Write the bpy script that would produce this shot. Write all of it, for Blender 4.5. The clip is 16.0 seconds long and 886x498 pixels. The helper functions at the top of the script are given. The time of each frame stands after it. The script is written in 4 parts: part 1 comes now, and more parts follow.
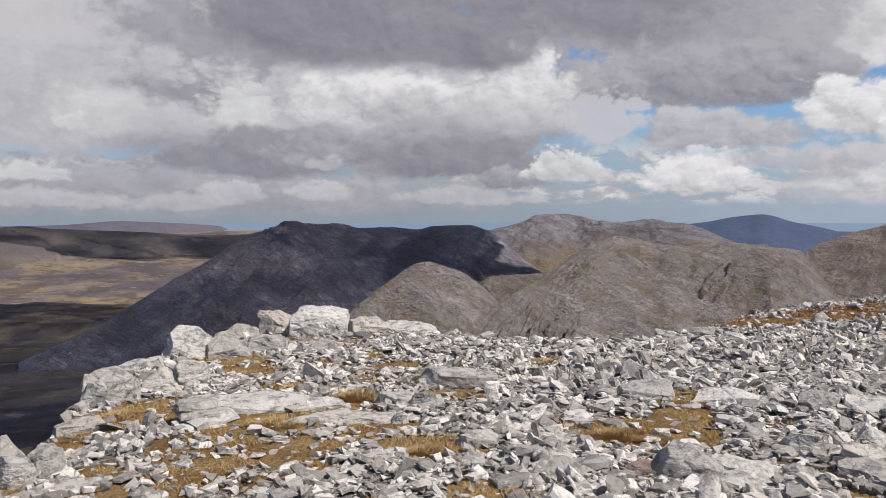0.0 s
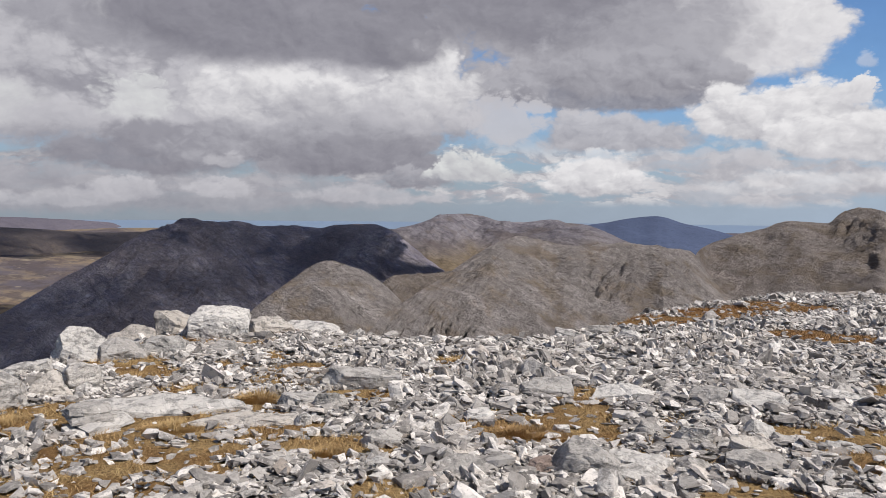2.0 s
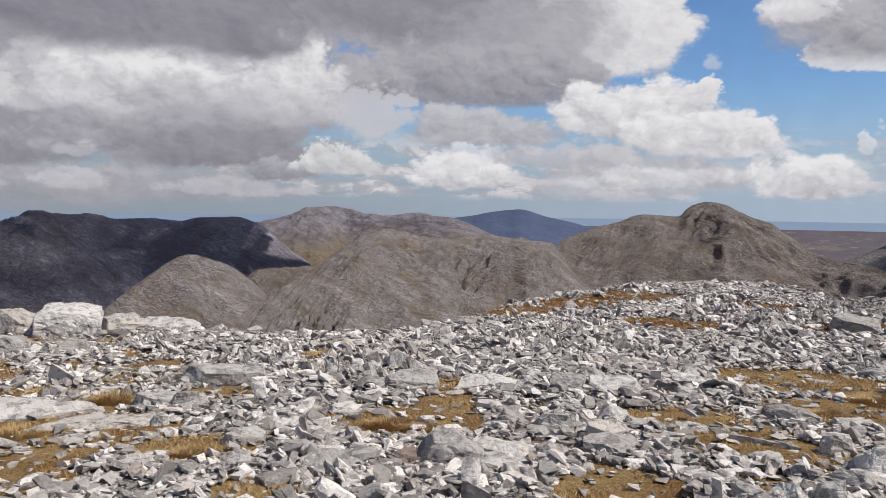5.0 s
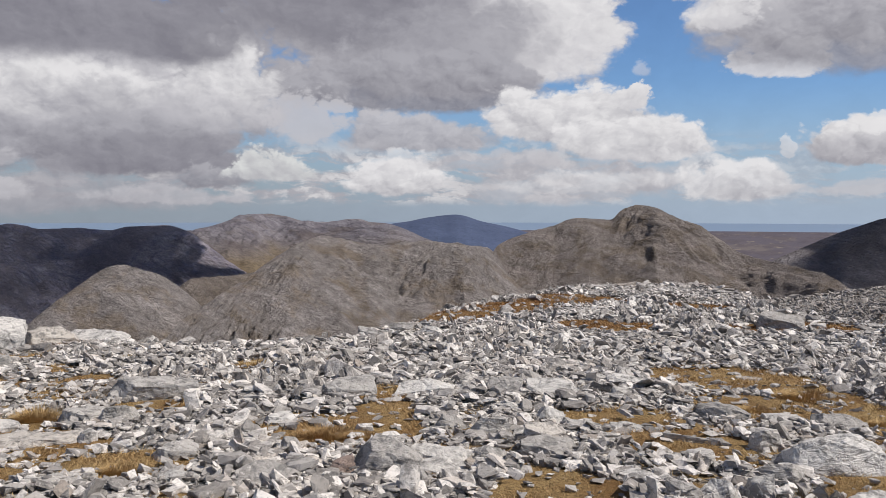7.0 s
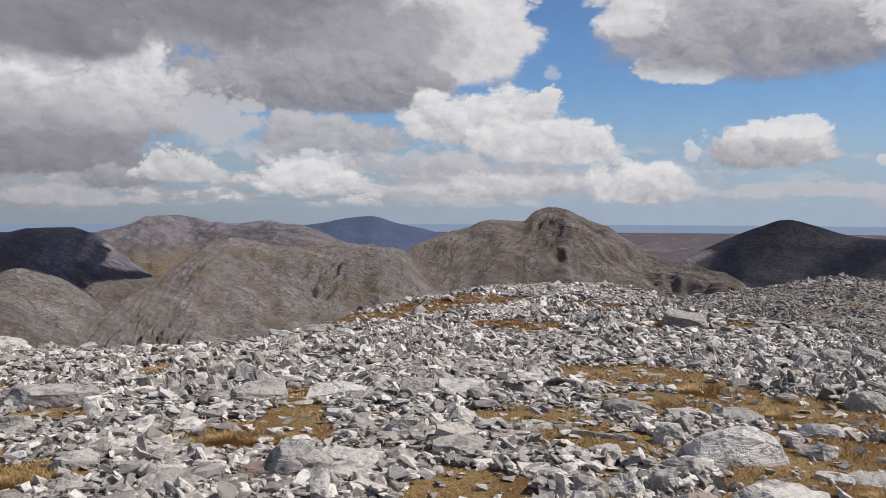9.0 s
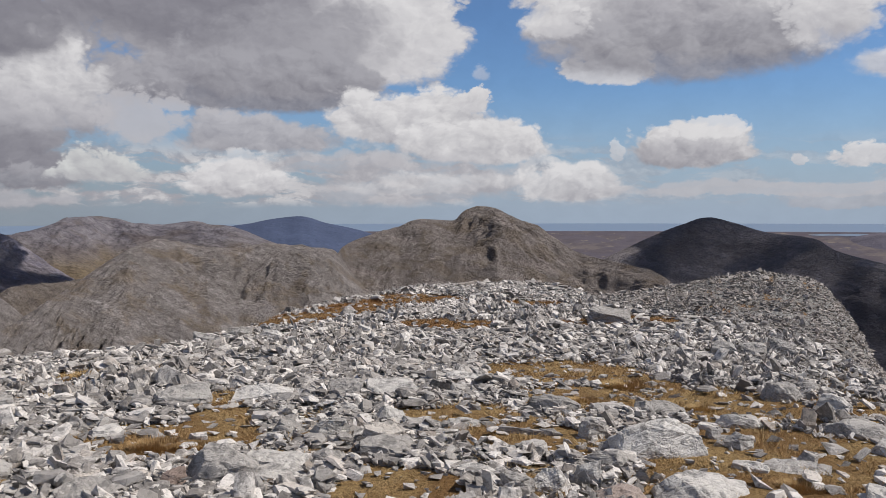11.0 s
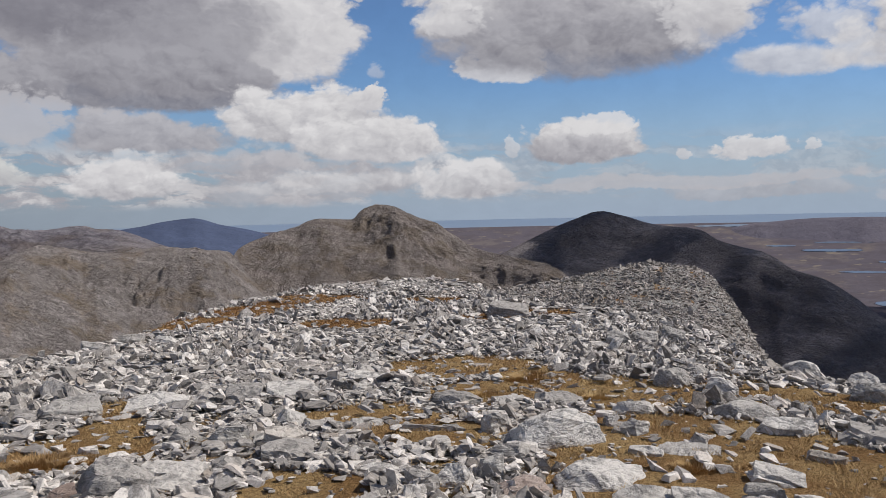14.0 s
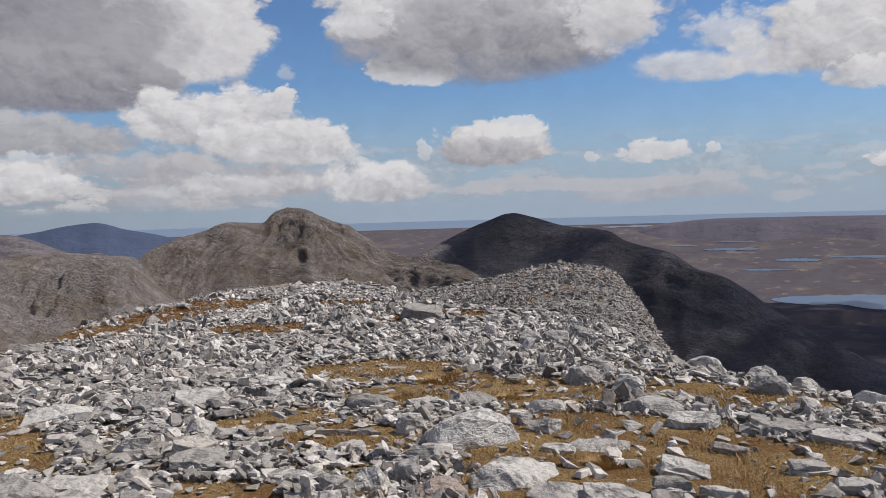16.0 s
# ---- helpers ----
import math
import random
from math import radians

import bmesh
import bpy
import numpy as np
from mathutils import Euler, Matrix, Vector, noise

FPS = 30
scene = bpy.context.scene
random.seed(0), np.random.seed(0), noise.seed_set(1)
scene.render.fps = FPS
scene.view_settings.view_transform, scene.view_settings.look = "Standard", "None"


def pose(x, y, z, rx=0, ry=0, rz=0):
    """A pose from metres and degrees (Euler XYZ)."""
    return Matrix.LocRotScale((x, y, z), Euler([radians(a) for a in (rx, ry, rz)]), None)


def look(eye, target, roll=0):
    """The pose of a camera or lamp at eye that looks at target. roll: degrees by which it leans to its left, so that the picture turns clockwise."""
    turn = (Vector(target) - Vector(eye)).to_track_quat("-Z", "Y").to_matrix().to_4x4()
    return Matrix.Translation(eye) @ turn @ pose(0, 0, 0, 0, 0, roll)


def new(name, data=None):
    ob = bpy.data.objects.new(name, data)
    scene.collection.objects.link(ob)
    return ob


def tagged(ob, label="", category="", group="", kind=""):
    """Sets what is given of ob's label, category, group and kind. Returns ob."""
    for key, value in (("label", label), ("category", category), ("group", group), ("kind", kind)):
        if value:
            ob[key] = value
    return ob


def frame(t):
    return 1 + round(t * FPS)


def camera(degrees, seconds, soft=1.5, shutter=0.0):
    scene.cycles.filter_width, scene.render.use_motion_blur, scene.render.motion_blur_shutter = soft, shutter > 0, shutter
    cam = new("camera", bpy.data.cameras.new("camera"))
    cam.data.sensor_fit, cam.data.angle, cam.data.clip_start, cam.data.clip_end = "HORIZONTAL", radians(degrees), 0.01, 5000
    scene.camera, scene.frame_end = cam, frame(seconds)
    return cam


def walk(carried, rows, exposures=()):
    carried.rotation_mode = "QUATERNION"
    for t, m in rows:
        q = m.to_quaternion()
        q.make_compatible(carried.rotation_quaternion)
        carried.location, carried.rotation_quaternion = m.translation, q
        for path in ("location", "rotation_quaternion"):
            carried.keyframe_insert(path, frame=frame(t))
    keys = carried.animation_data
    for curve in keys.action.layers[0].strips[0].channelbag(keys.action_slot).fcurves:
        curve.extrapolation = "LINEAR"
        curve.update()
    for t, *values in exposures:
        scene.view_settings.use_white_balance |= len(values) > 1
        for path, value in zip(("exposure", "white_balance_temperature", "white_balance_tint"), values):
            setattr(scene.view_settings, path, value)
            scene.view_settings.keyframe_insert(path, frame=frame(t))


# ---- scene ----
cam = camera(55.62, 16.0, soft=0.8)

# seconds, x, y, z of the eye, then bearing, tilt and roll in degrees (bearing 0 is +y, clockwise)
ROWS = [
    (0.0, 0.000, -0.000, 1.600, 0.00, -2.59, -0.07),
    (0.5, -0.007, -0.004, 1.602, 1.66, -2.50, -0.12),
    (1.0, -0.005, -0.001, 1.602, 3.45, -2.67, 0.24),
    (1.5, -0.010, -0.002, 1.603, 4.78, -2.58, 0.47),
    (2.0, -0.013, -0.001, 1.603, 6.60, -2.62, 0.53),
    (2.5, -0.010, 0.002, 1.602, 8.23, -2.60, 0.51),
    (3.0, -0.003, 0.007, 1.603, 9.84, -2.83, 0.57),
    (3.5, -0.003, 0.009, 1.602, 11.33, -2.85, 0.54),
    (4.0, 0.003, 0.011, 1.601, 12.82, -2.88, 0.57),
    (6.5, 0.018, 0.021, 1.598, 19.00, -2.87, 0.35),
    (7.0, 0.024, 0.025, 1.600, 19.93, -2.59, 0.08),
    (7.5, 0.027, 0.022, 1.598, 21.20, -2.50, 0.46),
    (8.0, 0.035, 0.025, 1.594, 22.59, -2.45, 0.30),
    (8.5, 0.041, 0.028, 1.593, 23.93, -2.44, 0.41),
    (9.0, 0.050, 0.026, 1.594, 25.75, -2.47, 0.17),
    (9.5, 0.057, 0.002, 1.594, 27.22, -2.49, -0.08),
    (12.0, 0.086, 0.025, 1.589, 32.42, -2.54, 0.03),
    (12.5, 0.088, 0.027, 1.588, 33.49, -2.59, -0.02),
    (13.0, 0.091, 0.029, 1.589, 34.77, -2.67, -0.41),
    (13.5, 0.091, 0.029, 1.589, 36.06, -2.69, -0.60),
    (14.0, 0.092, 0.030, 1.588, 37.36, -2.72, -1.28),
    (14.5, 0.092, 0.031, 1.588, 38.64, -2.75, -1.56),
    (15.0, 0.099, 0.036, 1.587, 40.33, -2.77, -1.65),
    (15.5, 0.092, 0.031, 1.588, 41.83, -2.74, -1.72),
    (16.0, 0.100, 0.037, 1.587, 43.27, -2.69, -1.59),
]
EYE = 1.6


def heading(az, el):
    a, e = radians(az), radians(el)
    return Vector((math.sin(a) * math.cos(e), math.cos(a) * math.cos(e), math.sin(e)))


walk(cam, [(t, look((x, y, z), Vector((x, y, z)) + heading(a, e), r)) for t, x, y, z, a, e, r in ROWS],
     exposures=[(0.0, 0.02), (4.0, 0.02), (6.5, -0.02), (9.0, -0.1), (12.0, -0.2), (16.0, -0.2)])

# ---- light ----
SUN_AZ, SUN_EL = 124.0, 49.0
sun = new("sun", bpy.data.lights.new("sun", "SUN"))
sun.data.energy, sun.data.angle, sun.data.color = 5.0, radians(0.53), (1.0, 0.955, 0.90)
sun.matrix_world = look(heading(SUN_AZ, SUN_EL) * 60, (0, 0, 0))


class Nodes:
    """Short hand for a node tree."""

    def __init__(self, tree):
        self.tree = tree
        tree.nodes.clear()

    def add(self, kind, inputs=None, **props):
        n = self.tree.nodes.new(kind)
        for k, v in props.items():
            setattr(n, k, v)
        for k, v in (inputs or {}).items():
            self.put(n.inputs[k], v)
        return n

    def put(self, socket, v):
        if isinstance(v, bpy.types.NodeSocket):
            self.tree.links.new(v, socket)
        elif hasattr(v, "outputs"):
            self.tree.links.new(v.outputs[0], socket)
        else:
            socket.default_value = v

    def math(self, op, a, b=0.0, c=0.0):
        return self.add("ShaderNodeMath", {0: a, 1: b, 2: c}, operation=op).outputs[0]

    def vec(self, op, a, b=(0, 0, 0)):
        n = self.add("ShaderNodeVectorMath", {0: a, 1: b}, operation=op)
        return n.outputs["Value"] if op in ("LENGTH", "DISTANCE", "DOT_PRODUCT") else n.outputs[0]

    def scale(self, a, s):
        return self.add("ShaderNodeVectorMath", {0: a, "Scale": s}, operation="SCALE").outputs[0]

    def ramp(self, x, lo, hi, a=0.0, b=1.0, smooth=True):
        return self.add("ShaderNodeMapRange", {0: x, 1: lo, 2: hi, 3: a, 4: b},
                        interpolation_type="SMOOTHSTEP" if smooth else "LINEAR", clamp=True).outputs[0]

    def mix(self, f, a, b, blend="MIX"):
        n = self.add("ShaderNodeMix", {0: f}, data_type="RGBA", blend_type=blend)
        self.put(n.inputs[6], a if not isinstance(a, tuple) else (*a[:3], 1))
        self.put(n.inputs[7], b if not isinstance(b, tuple) else (*b[:3], 1))
        return n.outputs[2]

    def noise(self, vec, scale, detail=5.0, rough=0.55, lac=2.0, dist=0.0, color=False):
        n = self.add("ShaderNodeTexNoise", {"Vector": vec, "Scale": scale, "Detail": detail, "Roughness": rough,
                                            "Lacunarity": lac, "Distortion": dist})
        return n.outputs["Color" if color else 0]

# ---- sky ----
world = bpy.data.worlds.new("world")
scene.world = world
world.use_nodes = True
N = Nodes(world.node_tree)
way = N.add("ShaderNodeTexCoord").outputs["Generated"]
xyz = N.add("ShaderNodeSeparateXYZ", {0: way})
bearing = N.math("MULTIPLY", N.math("ARCTAN2", xyz.outputs[0], xyz.outputs[1]), 180 / math.pi)
height = N.math("MULTIPLY", N.math("ARCSINE", xyz.outputs[2]), 180 / math.pi)
sky = N.add("ShaderNodeTexSky", sky_type="NISHITA", sun_disc=False, sun_elevation=radians(SUN_EL),
            sun_rotation=radians(SUN_AZ), altitude=700.0, air_density=1.0, dust_density=0.6, ozone_density=1.5)
N.put(sky.inputs["Vector"], way)
clear_sky = N.mix(1.0, sky.outputs[0], (0.066, 0.085, 0.110), "MULTIPLY")
# heaped billows: rounded cells at several sizes, each lit on the side that faces the sun
flat = N.vec("MULTIPLY", way, (1.0, 1.0, 1.45))
drift = N.vec("SUBTRACT", N.noise(flat, 8.0, 3.0, 0.5, color=True), (0.5, 0.5, 0.5))
frill = N.vec("SUBTRACT", N.noise(flat, 55.0, 4.0, 0.6, color=True), (0.5, 0.5, 0.5))
bent = N.vec("ADD", flat, N.vec("ADD", N.scale(drift, 0.05), N.scale(frill, 0.016)))


def billow(at, scale, detail):
    cells = N.add("ShaderNodeTexVoronoi", {"Vector": at, "Scale": scale, "Detail": detail, "Roughness": 0.55, "Lacunarity": 2.2}, normalize=True)
    return N.math("SUBTRACT", 1.0, cells.outputs["Distance"])


heap = billow(bent, 15.0, 3.0)
sunward = billow(N.vec("ADD", bent, (0.010, -0.004, 0.013)), 15.0, 3.0)
fine = N.math("SUBTRACT", billow(bent, 42.0, 2.0), billow(N.vec("ADD", bent, (0.004, -0.0015, 0.005)), 42.0, 2.0))
lit = N.math("MULTIPLY_ADD", fine, 0.45, N.math("SUBTRACT", heap, sunward))
swell = N.math("SUBTRACT", N.noise(bent, 7.0, 5.0, 0.55), 0.5)
puff = N.math("SUBTRACT", heap, 0.66)
small_puff = N.math("SUBTRACT", billow(bent, 42.0, 2.0), 0.66)
at = N.add("ShaderNodeCombineXYZ", {0: bearing, 1: height}).outputs[0]
spot = N.vec("ADD", at, N.vec("ADD", N.vec("MULTIPLY", drift, (3.0, 1.8, 0)), N.vec("MULTIPLY", frill, (0.9, 0.7, 0))))
lump = N.math("MULTIPLY_ADD", swell, 1.2, N.math("MULTIPLY_ADD", lit, 1.2, 0.5))
WHITE, BRIGHT, PALE, MID, GREY, DARK = (0.80, 0.787, 0.80), (0.69, 0.70, 0.70), (0.55, 0.54, 0.575), (0.41, 0.405, 0.445), (0.30, 0.294, 0.335), (0.215, 0.21, 0.248)
# each cloud: bearing, height, half width, half height, colour above, colour below, softness of the edge, strength
haze = N.ramp(height, -1.0, 9.0, 0.95, 0.0)
hue = N.mix(N.ramp(bearing, -10.0, 45.0), (0.27, 0.31, 0.365), (0.37, 0.45, 0.57))
tone = N.mix(haze, clear_sky, hue)
high = N.math("MULTIPLY", N.ramp(height, 13.0, 24.0), N.ramp(N.noise(flat, 2.2, 6.0, 0.55), 0.42, 0.6))
tone = N.mix(high, tone, N.mix(lump, GREY, MID))
# rows of small far clouds over the horizon
rows_of = N.noise(N.vec("ADD", N.vec("MULTIPLY", bent, (1.0, 1.0, 4.2)), (3.0, 0.0, 0.0)), 13.0, 5.0, 0.58)
low_band = N.math("MULTIPLY", N.math("MULTIPLY", N.ramp(height, 0.2, 1.0), N.ramp(height, 5.5, 3.0)), N.ramp(bearing, 30.0, 46.0, 1.0, 0.35))
tone = N.mix(N.math("MULTIPLY", N.ramp(rows_of, 0.42, 0.58), low_band), tone, N.mix(N.ramp(N.math("MULTIPLY_ADD", lit, 2.0, rows_of), 0.36, 0.76), N.mix(N.ramp(bearing, -8.0, 12.0), GREY, MID), N.mix(N.ramp(bearing, -8.0, 12.0), (0.50, 0.49, 0.51), (0.64, 0.63, 0.65))))


def cloud(a, e, w, h, up, down, soft, strength):
    global tone
    # a bright cloud behind frays the edge a little
    fray = N.add("ShaderNodeVectorMath", {0: tone, 1: (0.05, 0.05, 0), 2: spot}, operation="MULTIPLY_ADD").outputs[0]
    rel = N.vec("DIVIDE", N.vec("SUBTRACT", fray, (a, e - 0.22 * h, 0)), (w, 1.22 * h, 1))
    part_of = N.add("ShaderNodeSeparateXYZ", {0: rel})
    # flat below, heaped above
    fall = N.math("MINIMUM", part_of.outputs[1], N.math("MULTIPLY", part_of.outputs[1], 1.7))
    reach = N.vec("LENGTH", N.add("ShaderNodeCombineXYZ", {0: part_of.outputs[0], 1: fall}).outputs[0])
    ragged = N.math("MULTIPLY", puff if w > 3.0 else small_puff, N.ramp(part_of.outputs[1], -0.6, 0.3, 0.8, 2.3))
    body = N.math("ADD", N.math("SUBTRACT", 1.0, reach), ragged)
    mask = N.math("MULTIPLY", N.ramp(body, -0.03 - 0.2 * soft, 0.05 + 0.45 * soft), strength)
    lift = N.math("MULTIPLY_ADD", part_of.outputs[1], 0.85, N.math("MULTIPLY_ADD", lit, 4.4, N.math("MULTIPLY", swell, 2.2)))
    tone = N.mix(mask, tone, N.mix(N.ramp(lift, -1.15, 1.0, 0.0, 1.0, False), down, up))


cloud(-15.2, 12.8, 31.6, 9.61, MID, GREY, 0.38, 1)
cloud(-27.1, 8.8, 9.5, 5.76, PALE, MID, 0.62, 1)
cloud(-18.0, 1.2, 23.4, 1.55, MID, GREY, 0.75, 0.8)
cloud(-27.3, 2.0, 9.5, 1.02, MID, GREY, 0.62, 0.9)
cloud(-26.5, 2.4, 2.8, 0.68, BRIGHT, PALE, 0.75, 0.7)
cloud(-25.3, 0.7, 5.7, 0.59, PALE, MID, 0.62, 0.7)
cloud(-17.3, 0.6, 3.5, 0.50, PALE, MID, 0.75, 0.6)
cloud(-13.9, 1.1, 2.4, 0.77, PALE, MID, 0.62, 0.8)
cloud(-8.2, 1.4, 1.9, 0.70, PALE, MID, 0.62, 0.8)
cloud(1.8, 1.0, 5.0, 0.52, PALE, MID, 0.62, 0.7)
cloud(-22.0, 6.4, 3.9, 1.48, BRIGHT, PALE, 0.88, 0.6)
cloud(-23.6, 5.8, 1.0, 0.52, BRIGHT, PALE, 0.62, 0.7)
cloud(-25.4, 12.0, 4.0, 2.61, PALE, PALE, 0.75, 0.8)
cloud(-14.1, 13.2, 2.0, 1.73, BRIGHT, PALE, 0.75, 0.5)
cloud(-6.1, 6.6, 12.9, 3.39, PALE, MID, 0.44, 1)
cloud(-13.2, 6.9, 2.7, 1.42, BRIGHT, PALE, 0.75, 0.8)
cloud(-5.0, 7.5, 5.7, 1.87, WHITE, MID, 0.56, 0.95)
cloud(5.5, 8.5, 3.4, 2.97, WHITE, MID, 0.5, 1.0)
cloud(-2.2, 6.7, 1.8, 1.57, MID, GREY, 0.75, 0.5)
cloud(-11.8, 3.8, 6.4, 1.79, GREY, DARK, 0.62, 0.95)
cloud(-1.2, 4.0, 8.9, 1.88, MID, DARK, 0.56, 1)
cloud(0.5, 3.5, 6.4, 1.17, GREY, DARK, 0.62, 0.8)
cloud(-8.1, 3.2, 1.2, 0.46, PALE, MID, 0.9, 0.6)
cloud(4.6, 6.2, 3.6, 1.27, PALE, MID, 0.75, 0.6)
cloud(-6.0, 14.0, 10.4, 4.71, GREY, DARK, 0.5, 1)
cloud(2.3, 12.0, 4.7, 3.10, GREY, DARK, 0.5, 0.9)
cloud(19.3, 14.2, 11.8, 7.20, PALE, GREY, 0.22, 1)
cloud(25.9, 13.2, 5.6, 4.93, WHITE, PALE, 0.3, 1)
cloud(14.2, 14.5, 9.5, 4.71, GREY, DARK, 0.8, 1)
cloud(20.8, 11.6, 6.0, 3.6, MID, GREY, 1.0, 0.85)
cloud(18.8, 8.6, 8.3, 2.22, MID, DARK, 0.4, 0.95)
cloud(11.0, 6.3, 2.8, 1.77, PALE, PALE, 0.5, 0.85)
cloud(18.4, 5.1, 5.0, 1.46, PALE, GREY, 0.4, 0.95)
cloud(4.7, 2.3, 2.7, 0.68, MID, DARK, 0.5, 0.9)
cloud(8.2, 2.9, 2.8, 0.99, BRIGHT, MID, 0.44, 1)
cloud(27.8, 6.2, 5.6, 1.88, WHITE, MID, 0.3, 1)
cloud(31.9, 7.5, 1.4, 0.99, WHITE, PALE, 0.3, 1)
cloud(32.8, 4.6, 4.7, 1.46, WHITE, MID, 0.3, 1)
cloud(28.8, 2.0, 7.1, 1.53, PALE, MID, 0.6, 0.7)
cloud(39.0, 1.9, 3.5, 1.39, WHITE, MID, 0.35, 0.95)
cloud(16.6, 2.2, 3.7, 1.22, WHITE, MID, 0.35, 1)
cloud(16.4, 3.0, 2.2, 0.84, WHITE, PALE, 0.6, 0.6)
cloud(29.8, 2.0, 5.7, 0.77, WHITE, MID, 0.5, 0.6)
cloud(23.2, 3.2, 4.6, 0.67, PALE, MID, 0.5, 0.7)
cloud(47.2, 4.3, 4.0, 1.54, WHITE, GREY, 0.25, 1)
cloud(46.3, 3.7, 3.2, 0.9, PALE, GREY, 0.6, 0.75)
cloud(48.0, 5.3, 2.3, 0.79, WHITE, WHITE, 0.4, 0.8)
cloud(47.2, 14.9, 11.4, 5.75, WHITE, MID, 0.22, 1)
cloud(41.5, 9.5, 2.7, 1.47, WHITE, PALE, 0.3, 0.9)
cloud(46.5, 10.8, 9.1, 2.64, MID, DARK, 0.7, 0.9)
cloud(46.2, 14.1, 5.7, 2.47, PALE, GREY, 0.9, 0.8)
cloud(55.3, 12.4, 2.6, 2.89, WHITE, PALE, 0.5, 0.75)
cloud(38.4, 12.8, 2.1, 1.78, WHITE, PALE, 0.5, 0.7)
cloud(60.8, 8.7, 3.9, 0.9, WHITE, PALE, 0.8, 0.8)
cloud(62.6, 10.9, 2.9, 1.3, WHITE, PALE, 0.9, 0.7)
cloud(64.5, 9.4, 2.4, 1.5, WHITE, PALE, 0.8, 0.8)
cloud(69.8, 10.4, 5.3, 3.26, WHITE, MID, 0.5, 1)
cloud(70.9, 7.6, 2.7, 1.07, WHITE, MID, 0.35, 0.9)
cloud(57.4, 3.5, 2.2, 0.66, WHITE, PALE, 0.4, 0.9)
cloud(61.0, 3.5, 0.5, 0.32, WHITE, PALE, 0.4, 0.7)
cloud(71.3, 2.5, 1.4, 0.44, WHITE, PALE, 0.4, 0.9)
cloud(53.7, 3.5, 0.5, 0.33, WHITE, PALE, 0.4, 0.7)
cloud(65.4, 0.3, 1.2, 0.35, PALE, PALE, 0.8, 0.5)
cloud(52.8, 1.5, 10.0, 0.49, PALE, PALE, 0.5, 0.7)
cloud(57.9, 0.7, 5.4, 0.61, PALE, MID, 0.5, 0.6)
cloud(42.2, 3.9, 0.5, 0.57, WHITE, PALE, 0.4, 0.6)
cloud(32.7, 9.4, 0.7, 0.5, WHITE, PALE, 0.9, 0.4)

grain = N.math("MULTIPLY_ADD", N.noise(bent, 30.0, 5.0, 0.6), 0.14, 0.93)
tone = N.mix(1.0, tone, grain, "MULTIPLY")
clouds = N.add("ShaderNodeBackground", {"Color": tone, "Strength": 1.0})
N.add("ShaderNodeOutputWorld", {0: clouds})

# ---- helpers for the ground ----


def lattice(ix, iy, seed):
    h = (ix.astype(np.int64) * 374761393 + iy.astype(np.int64) * 668265263 + seed * 974634777) & 0x7FFFFFFF
    h = ((h ^ (h >> 13)) * 1274126177) & 0x7FFFFFFF
    h = ((h ^ (h >> 16)) * 1103515245) & 0x7FFFFFFF
    return (h & 0xFFFFF) / float(0xFFFFF)


def value_noise(x, y, seed):
    ix, iy = np.floor(x), np.floor(y)
    fx, fy = x - ix, y - iy
    fx, fy = fx * fx * fx * (fx * (fx * 6 - 15) + 10), fy * fy * fy * (fy * (fy * 6 - 15) + 10)
    a, b = lattice(ix, iy, seed), lattice(ix + 1, iy, seed)
    c, d = lattice(ix, iy + 1, seed), lattice(ix + 1, iy + 1, seed)
    return (a + (b - a) * fx) * (1 - fy) + (c + (d - c) * fx) * fy


def fbm(x, y, octaves=5, seed=1, gain=0.5, ridged=False):
    x, y = np.asarray(x, float), np.asarray(y, float)
    total, amp, norm = 0.0, 1.0, 0.0
    for k in range(octaves):
        # each octave is turned, so that no lattice shows
        c, s = math.cos(0.7 * k + 0.4), math.sin(0.7 * k + 0.4)
        n = value_noise((x * c - y * s) * 2.0 ** k + 17.3 * k, (x * s + y * c) * 2.0 ** k - 9.1 * k, seed + k)
        n = 1 - np.abs(2 * n - 1) if ridged else n
        total, norm, amp = total + amp * n, norm + amp, amp * gain
    return total / norm


def smooth(x, lo, hi):
    s = np.clip((x - lo) / (hi - lo), 0, 1)
    return s * s * (3 - 2 * s)


def mesh_np(name, verts, faces, mats, index=None, shade=False):
    """A mesh object from arrays: verts n x 3, faces m x 3 or m x 4."""
    verts, faces = np.asarray(verts, np.float32), np.asarray(faces, np.int32)
    me = bpy.data.meshes.new(name)
    k = faces.shape[1]
    me.vertices.add(len(verts))
    me.vertices.foreach_set("co", verts.ravel())
    me.loops.add(faces.size)
    me.loops.foreach_set("vertex_index", faces.ravel())
    me.polygons.add(len(faces))
    me.polygons.foreach_set("loop_start", np.arange(0, faces.size, k, dtype=np.int32))
    if index is not None:
        me.polygons.foreach_set("material_index", np.asarray(index, np.int32))
    me.polygons.foreach_set("use_smooth", np.full(len(faces), shade, bool))
    for m in mats:
        me.materials.append(m)
    me.update(calc_edges=True)
    return new(name, me)


def grid_faces(nu, nv):
    i = np.arange(nu * nv).reshape(nu, nv)
    return np.stack([i[:-1, :-1], i[1:, :-1], i[1:, 1:], i[:-1, 1:]], -1).reshape(-1, 4)


def polar(az, r):
    a = np.radians(az)
    return r * np.sin(a), r * np.cos(a)


